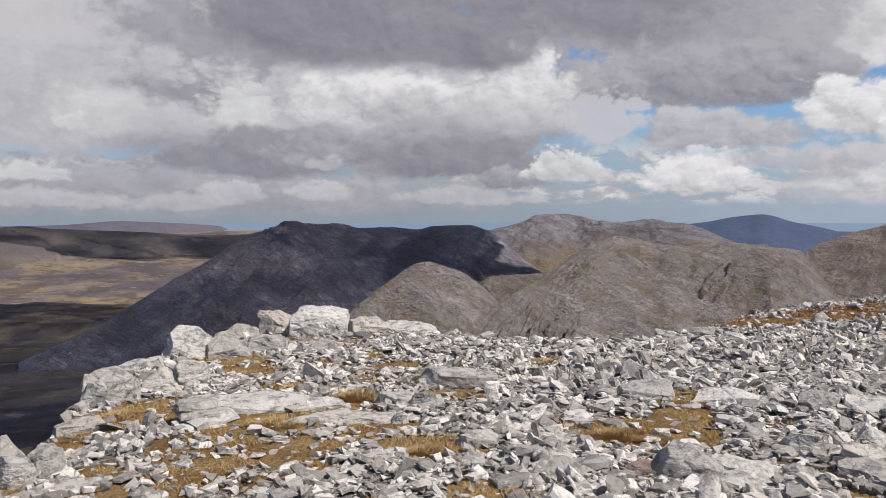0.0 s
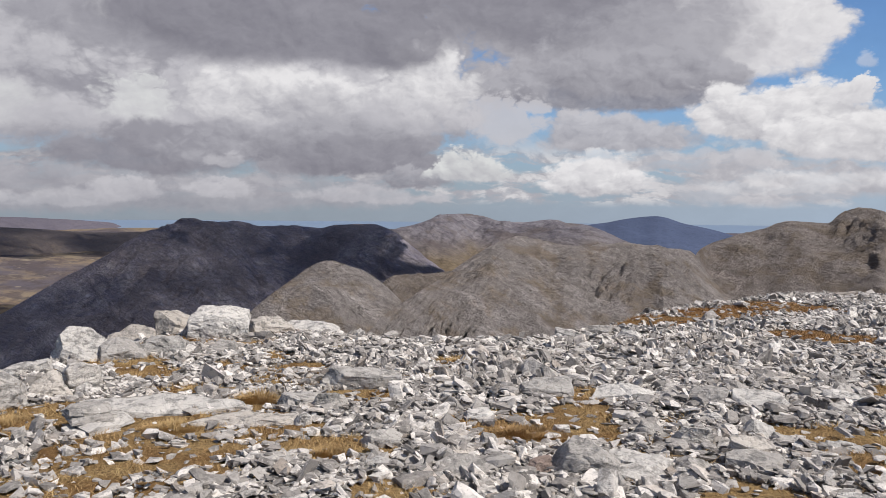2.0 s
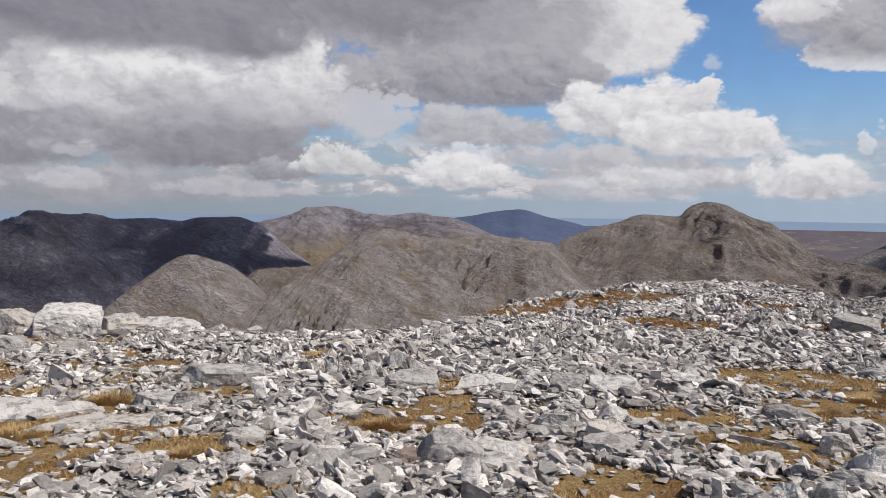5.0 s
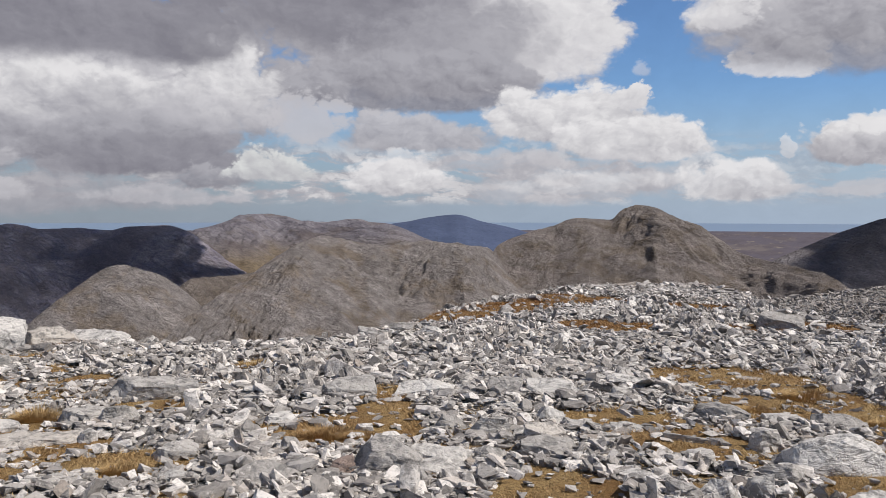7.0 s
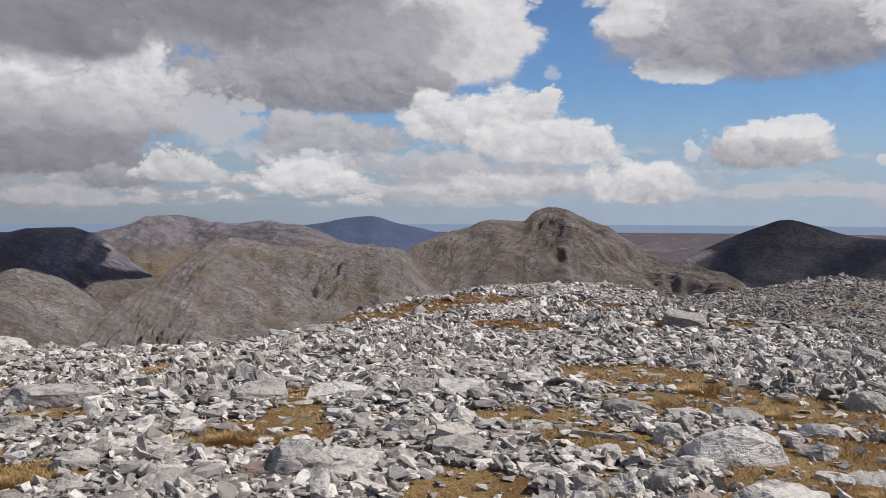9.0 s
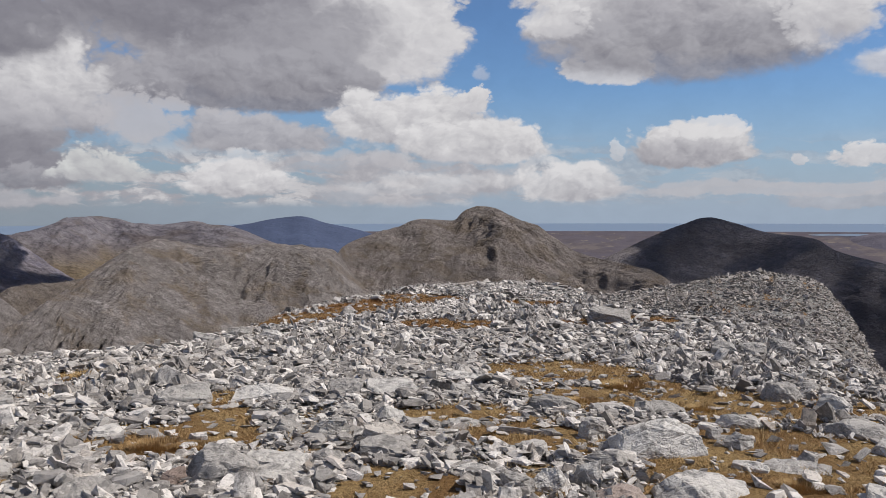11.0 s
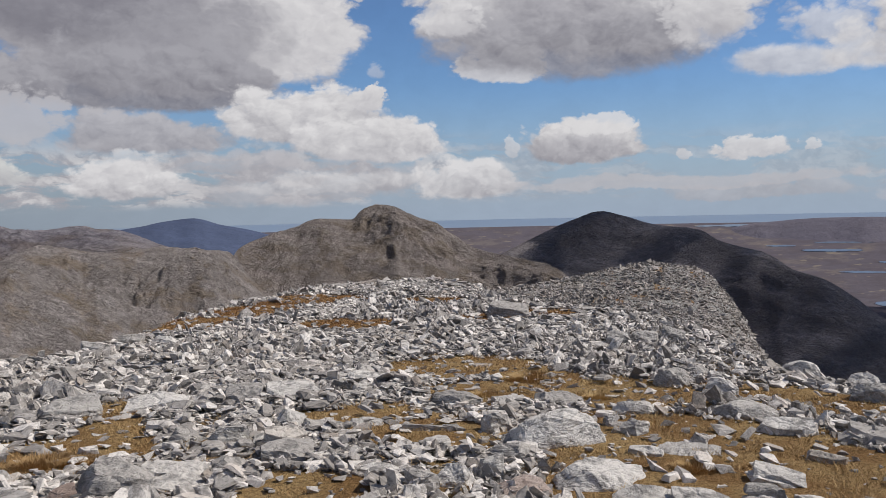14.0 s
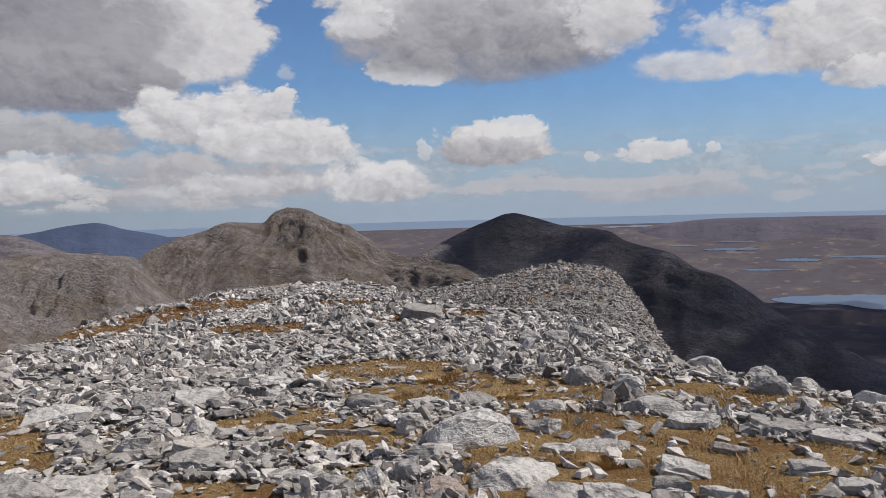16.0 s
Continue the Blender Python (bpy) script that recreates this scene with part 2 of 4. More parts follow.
def curve(az, table):
    """A smooth line through a few (bearing, value) pairs."""
    xs, ys = np.array([p[0] for p in table], float), np.array([p[1] for p in table], float)
    az = np.asarray(az, float)
    # Hermite with limited slopes
    h, dl = np.diff(xs), np.diff(ys) / np.diff(xs)
    m = np.zeros_like(ys)
    same = dl[:-1] * dl[1:] > 0
    m[1:-1] = np.where(same, 2 * dl[:-1] * dl[1:] / np.where(same, dl[:-1] + dl[1:], 1), 0)
    m[0], m[-1] = dl[0], dl[-1]
    q = np.clip(az, xs[0], xs[-1])
    k = np.clip(np.searchsorted(xs, q, "right") - 1, 0, len(h) - 1)
    t = (q - xs[k]) / h[k]
    return ((1 + 2 * t) * (1 - t) ** 2 * ys[k] + t * (1 - t) ** 2 * h[k] * m[k] + t * t * (3 - 2 * t) * ys[k + 1] + t * t * (t - 1) * h[k] * m[k + 1])


# ---- the shape of the ground ----
# how far from the eye the summit plateau reaches, by bearing
RIM = [(-180, 14), (-60, 7), (-40, 5.0), (-28, 5.4), (-23.3, 7.3), (-18, 9.2), (-12.4, 10.6), (-6, 11.6), (0, 10.6), (6.4, 10.0), (14, 10.4), (18.7, 12.4),
       (24.8, 15.0), (29.5, 17.5), (34, 18.5), (38, 18.0), (42, 14.0), (46, 12.6), (50, 11.8), (55, 10.2), (58.8, 8.4), (64, 7.7), (71, 7.0), (80, 6.5), (120, 9), (180, 14)]
KNOLL_AZ, KNOLL_R = 50.8, 40.0


def floor_height(az, r):
    """The low country, bent up to the horizon to fit the camera's view."""
    el = np.interp(r, [0, 2500, 3000, 3600, 4300, 4950], [-8.5, -6.9, -5.0, -3.1, -1.6, -0.78])
    return np.where(r < 2300, -310.0, EYE + r * np.tan(np.radians(el)))


def ground_height(x, y):
    r = np.hypot(x, y)
    az = np.degrees(np.arctan2(x, y))
    s = np.maximum(r - curve(az, RIM), 0)
    ease = 2.5 + 6 * smooth(az, 14, 30) * (1 - smooth(az, 50, 60))
    steep = 1.0 + 2.0 * smooth(-az, -12, 0) * smooth(az, -60, -40) - 0.5 * smooth(az, 36, 42) * (1 - smooth(az, 50, 58))
    plateau = 0.12 * (fbm(x * 0.35, y * 0.35, 3, 5) - 0.5) - steep * s * s / (s + ease)
    # the rocky knoll along the ridge
    kx, ky = polar(KNOLL_AZ, KNOLL_R)
    u = (x - kx) * math.cos(radians(KNOLL_AZ)) - (y - ky) * math.sin(radians(KNOLL_AZ))
    v = (x - kx) * math.sin(radians(KNOLL_AZ)) + (y - ky) * math.cos(radians(KNOLL_AZ))
    top = curve(u, [(-60, -70), (-30, -13), (-14, -3.3), (-7, -2.35), (-3, -1.75), (0, -1.3), (2.2, -1.45), (3.6, -2.6), (5.0, -5.0), (8, -10), (16, -22)])
    knoll = top - 0.11 * np.abs(np.minimum(v, 0)) - np.where(v > 0, 0.5 * v * v / (v + 5), 0) + 0.5 * (fbm(x * 0.25, y * 0.25, 4, 8) - 0.5)
    knoll = np.where((r > 14) & (r < 90), knoll, -999)
    k = 0.6
    hi, lo = np.maximum(plateau, knoll), np.minimum(plateau, knoll)
    near = hi + 0.4 * np.exp(-np.minimum((hi - lo) / k, 40)) * 0.5
    low = floor_height(az, r) + 30 * (fbm(x * 0.003, y * 0.003, 5, 21) - 0.5) * smooth(r, 300, 800) * (1 - smooth(r, 1700, 2400)) * (1 - smooth(r, 3300, 4200))
    return np.maximum(near, low)


# ---- materials ----


def material(name, build):
    m = bpy.data.materials.new(name)
    m.use_nodes = True
    n = Nodes(m.node_tree)
    place = n.add("ShaderNodeNewGeometry").outputs["Position"]
    bsdf = n.add("ShaderNodeBsdfPrincipled")
    n.add("ShaderNodeOutputMaterial", {0: bsdf})
    build(n, place, bsdf)
    return m


def relief(n, bsdf, heights, strength, distance):
    n.put(bsdf.inputs["Normal"], n.add("ShaderNodeBump", {"Strength": strength, "Distance": distance, "Height": heights}))


def rock_nodes(base, pale, dark, warm, cracks=False):
    def build(n, place, bsdf):
        here = n.add("ShaderNodeTexCoord").outputs["Object"]
        geo = n.add("ShaderNodeNewGeometry")
        isle = geo.outputs["Random Per Island"]
        info = n.add("ShaderNodeObjectInfo").outputs["Random"]
        luck = n.math("FRACT", n.math("ADD", isle, info))
        c = n.mix(n.ramp(luck, 0.1, 0.95), base, pale)
        c = n.mix(n.math("MULTIPLY", n.ramp(n.math("FRACT", n.math("MULTIPLY", luck, 7.3)), 0.86, 0.95), 0.4), c, warm)
        # some stones are dark grey all over
        c = n.mix(n.math("MULTIPLY", n.ramp(n.math("FRACT", n.math("MULTIPLY", luck, 3.7)), 0.74, 0.84), 0.3 if cracks else 0.65), c, tuple(1.15 * v for v in dark))
        # bedding of the quartzite, turned and shifted from stone to stone
        skew = n.add("ShaderNodeVectorRotate", {"Vector": here, "Axis": (0.6, 0.7, 0.2), "Angle": n.math("MULTIPLY", n.math("SUBTRACT", luck, 0.5), 1.6)}, rotation_type="AXIS_ANGLE")
        bands = n.noise(n.vec("MULTIPLY", n.vec("ADD", skew, n.scale((3.1, 5.3, 7.7), n.math("MULTIPLY", luck, 9.0))), (3.0, 4.0, 26.0)), 1.5, 5.0, 0.6, dist=0.5)
        c = n.mix(n.math("MULTIPLY", n.ramp(bands, 0.5, 0.72), 0.4), c, dark)
        # lichen and weather stains
        blot = n.noise(place, 9.0, 6.0, 0.65)
        c = n.mix(n.math("MULTIPLY", n.ramp(blot, 0.5, 0.64), 0.75), c, dark)
        spots = n.noise(place, 46.0, 3.0, 0.6)
        c = n.mix(n.math("MULTIPLY", n.ramp(spots, 0.58, 0.68), 0.45), c, dark)
        c = n.mix(n.math("MULTIPLY", n.ramp(n.noise(place, 21.0, 4.0, 0.6), 0.6, 0.7), 0.6), c, pale)
        fine = n.math("ADD", n.noise(place, 30.0, 8.0, 0.7), n.math("MULTIPLY", bands, 0.45))
        if cracks:
            # winding joints and flakes
            bent = n.vec("MULTIPLY", place, (1.0, 1.0, 2.4))
            for scale, share in ((2.3, 0.3), (6.5, 0.06)):
                line = n.math("ABSOLUTE", n.math("SUBTRACT", n.noise(bent, scale, 4.0, 0.6, dist=0.9), 0.5))
                c = n.mix(n.math("MULTIPLY", n.ramp(line, 0.016, 0.0), share), c, tuple(0.5 * v for v in dark))
                fine = n.math("ADD", fine, n.ramp(line, 0.0, 0.05, 0.0, 0.25))
            fine = n.math("ADD", fine, n.math("MULTIPLY", n.noise(bent, 7.0, 6.0, 0.65, dist=0.3), 0.7))
        n.put(bsdf.inputs["Base Color"], c)
        n.put(bsdf.inputs["Roughness"], n.ramp(blot, 0.3, 0.7, 0.7, 0.92))
        n.put(bsdf.inputs["Specular IOR Level"], 0.3)
        relief(n, bsdf, fine, 0.55 if cracks else 0.65, 0.03)
    return build


quartzite = material("quartzite", rock_nodes((0.29, 0.262, 0.236), (0.72, 0.662, 0.602), (0.125, 0.114, 0.104), (0.36, 0.28, 0.21)))

boulder_stone = material("boulder_quartzite", rock_nodes((0.36, 0.330, 0.298), (0.58, 0.54, 0.493), (0.14, 0.132, 0.122), (0.36, 0.29, 0.22), True))
weathered = material("weathered_quartzite", rock_nodes((0.262, 0.230, 0.203), (0.44, 0.395, 0.355), (0.11, 0.095, 0.082), (0.20, 0.145, 0.095)))


def turf_nodes(n, place, bsdf):
    grown = n.add("ShaderNodeAttribute", attribute_name="turf").outputs["Fac"]
    a = n.noise(place, 1.7, 5.0, 0.6)
    b = n.noise(place, 40.0, 5.0, 0.65)
    c = n.mix(n.ramp(a, 0.38, 0.62), (0.24, 0.135, 0.055), (0.38, 0.255, 0.115))
    c = n.mix(n.math("MULTIPLY", n.ramp(b, 0.42, 0.7), 0.7), c, (0.11, 0.065, 0.03))
    # red-brown heath on the bank along the rim
    bank = n.ramp(n.vec("LENGTH", place), 9.6, 11.4)
    c = n.mix(n.math("MULTIPLY", bank, n.ramp(a, 0.3, 0.6, 0.9, 0.5)), c, (0.19, 0.092, 0.035))
    grit = n.noise(place, 28.0, 5.0, 0.7)
    stones = n.mix(n.ramp(grit, 0.4, 0.62), (0.11, 0.095, 0.08), (0.40, 0.39, 0.37))
    c = n.mix(n.ramp(n.math("ADD", grown, n.math("MULTIPLY_ADD", n.noise(place, 7.0, 4.0), 0.7, -0.35)), 0.25, 0.5), stones, c)
    n.put(bsdf.inputs["Base Color"], c)
    n.put(bsdf.inputs["Roughness"], 0.95)
    n.put(bsdf.inputs["Specular IOR Level"], 0.1)
    relief(n, bsdf, n.math("ADD", b, grit), 1.0, 0.04)


turf = material("turf_and_grit", turf_nodes)


def moor_nodes(n, place, bsdf):
    big = n.noise(n.vec("MULTIPLY", place, (1, 1, 0)), 0.0021, 6.0, 0.6)
    mid = n.noise(n.vec("MULTIPLY", place, (1, 1, 0)), 0.0075, 7.0, 0.66)
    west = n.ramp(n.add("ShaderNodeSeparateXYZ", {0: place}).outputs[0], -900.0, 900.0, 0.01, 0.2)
    # tan bog grass, brought out westward for sunlit gaps; purple end holds haze
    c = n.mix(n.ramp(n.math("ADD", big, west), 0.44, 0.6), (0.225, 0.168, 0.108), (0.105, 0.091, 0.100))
    level = n.vec("MULTIPLY", place, (1, 1, 0))
    c = n.mix(n.math("MULTIPLY", n.ramp(n.noise(level, 0.0045, 5.0, 0.6), 0.5, 0.6), 0.6), c, (0.21, 0.17, 0.125))
    # dark patches, strengthened to put cloud shade into the moor's colour
    c = n.mix(n.math("MULTIPLY", n.ramp(mid, 0.47, 0.57), 0.75), c, (0.085, 0.069, 0.069))
    c = n.mix(n.math("MULTIPLY", n.ramp(n.noise(level, 0.02, 5.0, 0.65), 0.55, 0.65), 0.5), c, (0.055, 0.052, 0.058))
    # purple-grey mixed into the eastern moor to paint distance haze
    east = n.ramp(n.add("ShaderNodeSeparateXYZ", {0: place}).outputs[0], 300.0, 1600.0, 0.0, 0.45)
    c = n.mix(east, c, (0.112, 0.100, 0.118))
    c = n.mix(n.math("MULTIPLY", n.ramp(n.noise(level, 0.016, 4.0, 0.6), 0.6, 0.68), 0.55), c, (0.27, 0.225, 0.165))
    n.put(bsdf.inputs["Base Color"], c)
    n.put(bsdf.inputs["Roughness"], 1.0)
    n.put(bsdf.inputs["Specular IOR Level"], 0.0)
    relief(n, bsdf, mid, 0.6, 14.0)


moor = material("hazed_moorland", moor_nodes)


def hill_nodes(stone, scree, heath, size, heath_cover, deep=0.55, low=None, crack=0.0, bump=0.9):
    """Bare rock with scree runs and heath between; size: metres of the main grain."""
    def build(n, place, bsdf):
        # the grain of the rock slants up to the east
        bedded = n.add("ShaderNodeVectorRotate", {"Vector": place, "Axis": (0.3, -0.95, 0.0), "Angle": 0.5}, rotation_type="AXIS_ANGLE").outputs[0]
        flow = n.vec("MULTIPLY", bedded, (0.72, 0.9, 1.3))
        warp = n.vec("ADD", flow, n.scale(n.noise(flow, 1.0 / (3 * size), 4.0, color=True), 2.0 * size))
        grain = n.noise(warp, 1.0 / size, 8.0, 0.68)
        fine = n.noise(warp, 4.5 / size, 8.0, 0.72)
        big = n.noise(place, 0.22 / size, 5.0, 0.55)
        c = n.mix(n.ramp(grain, 0.36, 0.64), stone, scree)
        # slanting belts of pale scree and of darker crag
        lean = n.add("ShaderNodeVectorRotate", {"Vector": warp, "Axis": (0.6, -0.5, 0.6), "Angle": 0.7}, rotation_type="AXIS_ANGLE").outputs[0]
        belt = n.noise(n.vec("MULTIPLY", lean, (0.5, 0.5, 1.6)), 0.28 / size, 6.0, 0.62)
        c = n.mix(n.math("MULTIPLY", n.ramp(belt, 0.52, 0.66), 0.7), c, tuple(1.35 * v for v in scree))
        c = n.mix(n.math("MULTIPLY", n.ramp(belt, 0.47, 0.34), 0.7), c, tuple(0.72 * v for v in stone))
        c = n.mix(n.math("MULTIPLY", n.ramp(fine, 0.46, 0.62), 0.6), c, tuple(deep * v for v in stone))
        c = n.mix(n.math("MULTIPLY", n.ramp(n.noise(warp, 6.5 / size, 6.0, 0.7), 0.54, 0.64), 0.6), c, tuple((1.67 - deep) * v for v in scree))
        c = n.mix(n.math("MULTIPLY", n.ramp(n.math("ADD", big, n.math("MULTIPLY", grain, 0.35)), 0.80 - heath_cover, 0.95 - heath_cover), 0.6), c, heath)
        if crack:
            # winding joints and ledges in the rock
            bent = n.vec("MULTIPLY", warp, (0.75, 0.75, 1.7))
            for k, (scale, share) in enumerate(((0.9 / size, 1.0), (2.6 / size, 0.8))):
                line = n.math("ABSOLUTE", n.math("SUBTRACT", n.noise(bent, scale, 4.0, 0.55, dist=0.7), 0.5))
                c = n.mix(n.math("MULTIPLY", n.ramp(line, 0.03, 0.0), crack * share), c, tuple(0.35 * v for v in stone))
                c = n.mix(n.math("MULTIPLY", n.ramp(line, 0.11, 0.05), 0.25 * crack), c, tuple(1.35 * v for v in scree))
                grain = n.math("ADD", grain, n.ramp(line, 0.0, 0.06, 0.0, 0.35 / (1 + k)))
        if low:
            # grass takes over on the lower slopes
            up = n.math("ADD", n.add("ShaderNodeSeparateXYZ", {0: place}).outputs[2], n.math("MULTIPLY_ADD", big, 160.0, -80.0))
            c = n.mix(n.ramp(up, low[1], low[0]), c, n.mix(n.ramp(fine, 0.4, 0.6), low[2], tuple(0.6 * v for v in low[2])))
        n.put(bsdf.inputs["Base Color"], c)
        n.put(bsdf.inputs["Roughness"], 0.95)
        n.put(bsdf.inputs["Specular IOR Level"], 0.1)
        relief(n, bsdf, n.math("ADD", grain, n.math("MULTIPLY", fine, 0.5)), bump, 0.6 * size)
    return build


grey_crag = material("grey_crag", hill_nodes((0.212, 0.185, 0.170), (0.318, 0.282, 0.262), (0.175, 0.122, 0.070), 8.0, 0.13, 0.55, None, 0.42, 0.9))
dome_crag = material("dome_crag", hill_nodes((0.190, 0.160, 0.143), (0.275, 0.238, 0.216), (0.135, 0.098, 0.062), 8.0, 0.14, 0.55, None, 0.45, 0.9))
# brown spur rock, darkened further to hold the shade of its cliffs
shaded_spur = material("shaded_spur", hill_nodes((0.130, 0.108, 0.095), (0.225, 0.192, 0.170), (0.125, 0.090, 0.055), 9.0, 0.16, 0.55, None, 0.45, 0.8))
# heath with its base colour lightened and blued to paint in haze
hazy_heath = material("hazy_heath", hill_nodes((0.222, 0.205, 0.268), (0.41, 0.37, 0.385), (0.155, 0.132, 0.145), 26.0, 0.2, 0.55, None, 0.35))
# browner heath, its tones raised towards blue as painted haze
hazy_brown_heath = material("hazy_brown_heath", hill_nodes((0.175, 0.156, 0.165), (0.30, 0.268, 0.262), (0.11, 0.096, 0.094), 20.0, 0.18, 0.55, None, 0.4))
pale_ridge = material("pale_ridge", hill_nodes((0.138, 0.122, 0.138), (0.245, 0.225, 0.235), (0.125, 0.098, 0.085), 34.0, 0.16, 0.6, (-190.0, -70.0, (0.22, 0.165, 0.10))))
# distance haze is put into this hill's blue base colour
haze_blue_moor = material("haze_blue_hill", hill_nodes((0.066, 0.083, 0.135), (0.068, 0.085, 0.138), (0.064, 0.08, 0.13), 90.0, 0.1, 0.97, None, 0.0, 0.2))
brown_moor = material("brown_moor_hills", hill_nodes((0.125, 0.103, 0.100), (0.18, 0.145, 0.118), (0.092, 0.080, 0.086), 60.0, 0.2, 0.8, None, 0.0, 0.5))
# moor greyed towards blue, painting in the haze over far hills
hazed_moor = material("hazed_moor_hills", hill_nodes((0.118, 0.106, 0.128), (0.138, 0.122, 0.138), (0.104, 0.095, 0.118), 80.0, 0.2, 0.85, None, 0.0, 0.35))


def water_nodes(n, place, bsdf):
    n.put(bsdf.inputs["Base Color"], (0.10, 0.135, 0.185, 1))
    n.put(bsdf.inputs["Roughness"], 0.3)
    relief(n, bsdf, n.noise(place, 0.2, 3.0), 0.2, 0.5)


def sea_nodes(n, place, bsdf):
    # pale blue base paints the haze lying over the far sea
    n.put(bsdf.inputs["Base Color"], (0.16, 0.215, 0.29, 1))
    n.put(bsdf.inputs["Roughness"], 0.6)
    relief(n, bsdf, n.noise(place, 0.05, 3.0), 0.2, 0.5)


lake_water = material("lake_water", water_nodes)
hazed_sea = material("hazed_sea", sea_nodes)

# ---- where turf grows between the stones ----
TURF = []


def turf_patch(az, r, size):
    TURF.append((*polar(az, r), size))


turf_patch(-10.5, 7.60, 0.39)
turf_patch(-6.0, 7.01, 0.31)
turf_patch(-11.3, 6.36, 0.42)
turf_patch(-7.1, 7.52, 0.33)
turf_patch(-13.1, 8.43, 0.39)
turf_patch(-0.9, 5.52, 0.44)
turf_patch(12.1, 6.23, 0.66)
turf_patch(16.5, 7.39, 0.39)
turf_patch(16.3, 6.18, 0.44)
turf_patch(19.0, 5.14, 0.24)
turf_patch(-21.2, 6.82, 0.55)
turf_patch(-24.0, 6.55, 0.50)
turf_patch(-13.9, 8.98, 0.44)
turf_patch(-19.3, 7.12, 0.44)
turf_patch(-14.7, 5.27, 0.24)
turf_patch(-8.7, 5.58, 0.28)
turf_patch(1.4, 7.12, 0.39)
turf_patch(7.6, 8.95, 0.33)
turf_patch(3.3, 4.64, 0.33)
turf_patch(20.6, 12.63, 0.9)
turf_patch(24.8, 13.85, 1.1)
turf_patch(29.1, 15.54, 1.1)
turf_patch(31.4, 11.87, 0.8)
turf_patch(43.7, 7.96, 0.65)
turf_patch(47.8, 7.41, 0.91)
turf_patch(39.7, 8.48, 0.91)
turf_patch(41.5, 7.28, 0.65)
turf_patch(36.4, 5.95, 0.52)
turf_patch(27.2, 4.77, 0.52)
turf_patch(50.2, 6.14, 0.78)
turf_patch(55.8, 5.14, 0.91)
turf_patch(46.6, 5.87, 0.65)
turf_patch(62.3, 5.61, 0.91)
turf_patch(64.0, 7.21, 0.65)
turf_patch(55.1, 5.90, 0.65)
turf_patch(37.9, 8.47, 0.78)
turf_patch(42.1, 7.42, 0.78)
turf_patch(32.0, 6.65, 0.52)
turf_patch(67.3, 5.75, 0.52)
turf_patch(51.3, 7.11, 0.52)
turf_patch(47.5, 7.34, 0.52)
turf_patch(58.8, 6.10, 0.65)
turf_patch(51.2, 4.89, 0.65)
turf_patch(65.7, 5.02, 0.52)
turf_patch(59.9, 7.43, 0.52)
turf_patch(-26.3, 6.09, 0.39)
turf_patch(-4.1, 6.11, 0.33)
turf_patch(-16.5, 5.02, 0.22)
turf_patch(-22.3, 6.57, 0.39)
turf_patch(-3.3, 8.57, 0.33)
# the heathy bank along the rim
turf_patch(15.8, 11.9, 0.5)
turf_patch(18.2, 12.2, 0.6)
turf_patch(21.6, 12.8, 0.7)
turf_patch(24.7, 13.4, 0.8)
turf_patch(27.1, 14.8, 0.9)
turf_patch(28.9, 16.0, 0.9)
turf_patch(37.1, 14.85, 0.8)
turf_patch(41.0, 12.3, 0.7)
turf_patch(44.0, 12.5, 0.6)
turf_patch(30.0, 12.1, 0.6)
turf_patch(33.3, 12.05, 0.5)
turf_patch(52.5, 5.2, 0.7)
turf_patch(49.6, 6.05, 0.4)
turf_patch(56.0, 6.1, 0.6)
turf_patch(60.7, 5.75, 0.6)
turf_patch(47.8, 5.5, 0.4)
turf_patch(29.7, 6.5, 0.4)
turf_patch(29.0, 4.8, 0.5)
turf_patch(16.4, 6.7, 0.4)
turf_patch(-13.2, 6.5, 0.35)
turf_patch(-15.0, 6.15, 0.3)
turf_patch(-11.7, 5.4, 0.35)


def turf_cover(x, y):
    c = (0.42 + 0.3 * smooth(-x, 0, 1.5)) * smooth(fbm(x * 1.6, y * 1.6, 4, 31), 0.56 - 0.06 * smooth(-x, 0, 1.5), 0.66)
    wob = 0.9 + 0.9 * (fbm(x * 2.4, y * 2.4, 4, 33) - 0.5)
    for px, py, s in TURF:
        near = (np.abs(x - px) < 2.4 * s) & (np.abs(y - py) < 2.4 * s)
        if not near.any():
            continue
        r = np.hypot(px, py)
        # patches lie along the slope, wider than deep
        du = (x[near] * py - y[near] * px) / r
        dv = (x[near] * px + y[near] * py) / r - r
        c[near] = np.maximum(c[near], 1 - smooth(np.hypot(du / (1.25 * s), dv / (0.95 * s)) / wob[near], 0.55, 1.0))
    return c


# ---- the ground, one sheet to the horizon ----
bearings = np.concatenate([np.arange(-180, -36, 4.0), np.arange(-36, 80, 0.4), np.arange(80, 181, 4.0)])
bearings[-1] = 180.0
rings = np.concatenate([[0.02], np.geomspace(1.0, 70.0, 130), np.geomspace(72.0, 4950.0, 150)])
gaz, gr = np.meshgrid(bearings, rings, indexing="ij")
gx, gy = polar(gaz, gr)
gz = ground_height(gx, gy)
sheet = grid_faces(*gaz.shape)
far_off = gr.ravel()[sheet].mean(1) > 90
ground = mesh_np("ground", np.stack([gx, gy, gz], -1).reshape(-1, 3), sheet[:, ::-1], [turf, moor, hazed_sea], np.where(gr.ravel()[sheet].mean(1) > 4500, 2, far_off), True)
cover = ground.data.attributes.new("turf", "FLOAT", "POINT")
cover.data.foreach_set("value", turf_cover(gx, gy).ravel().astype(np.float32))
tagged(ground, "stony brown turf of the summit falling to wide brown moorland and the sea", "ground", kind="structure")


# ---- mountains ----


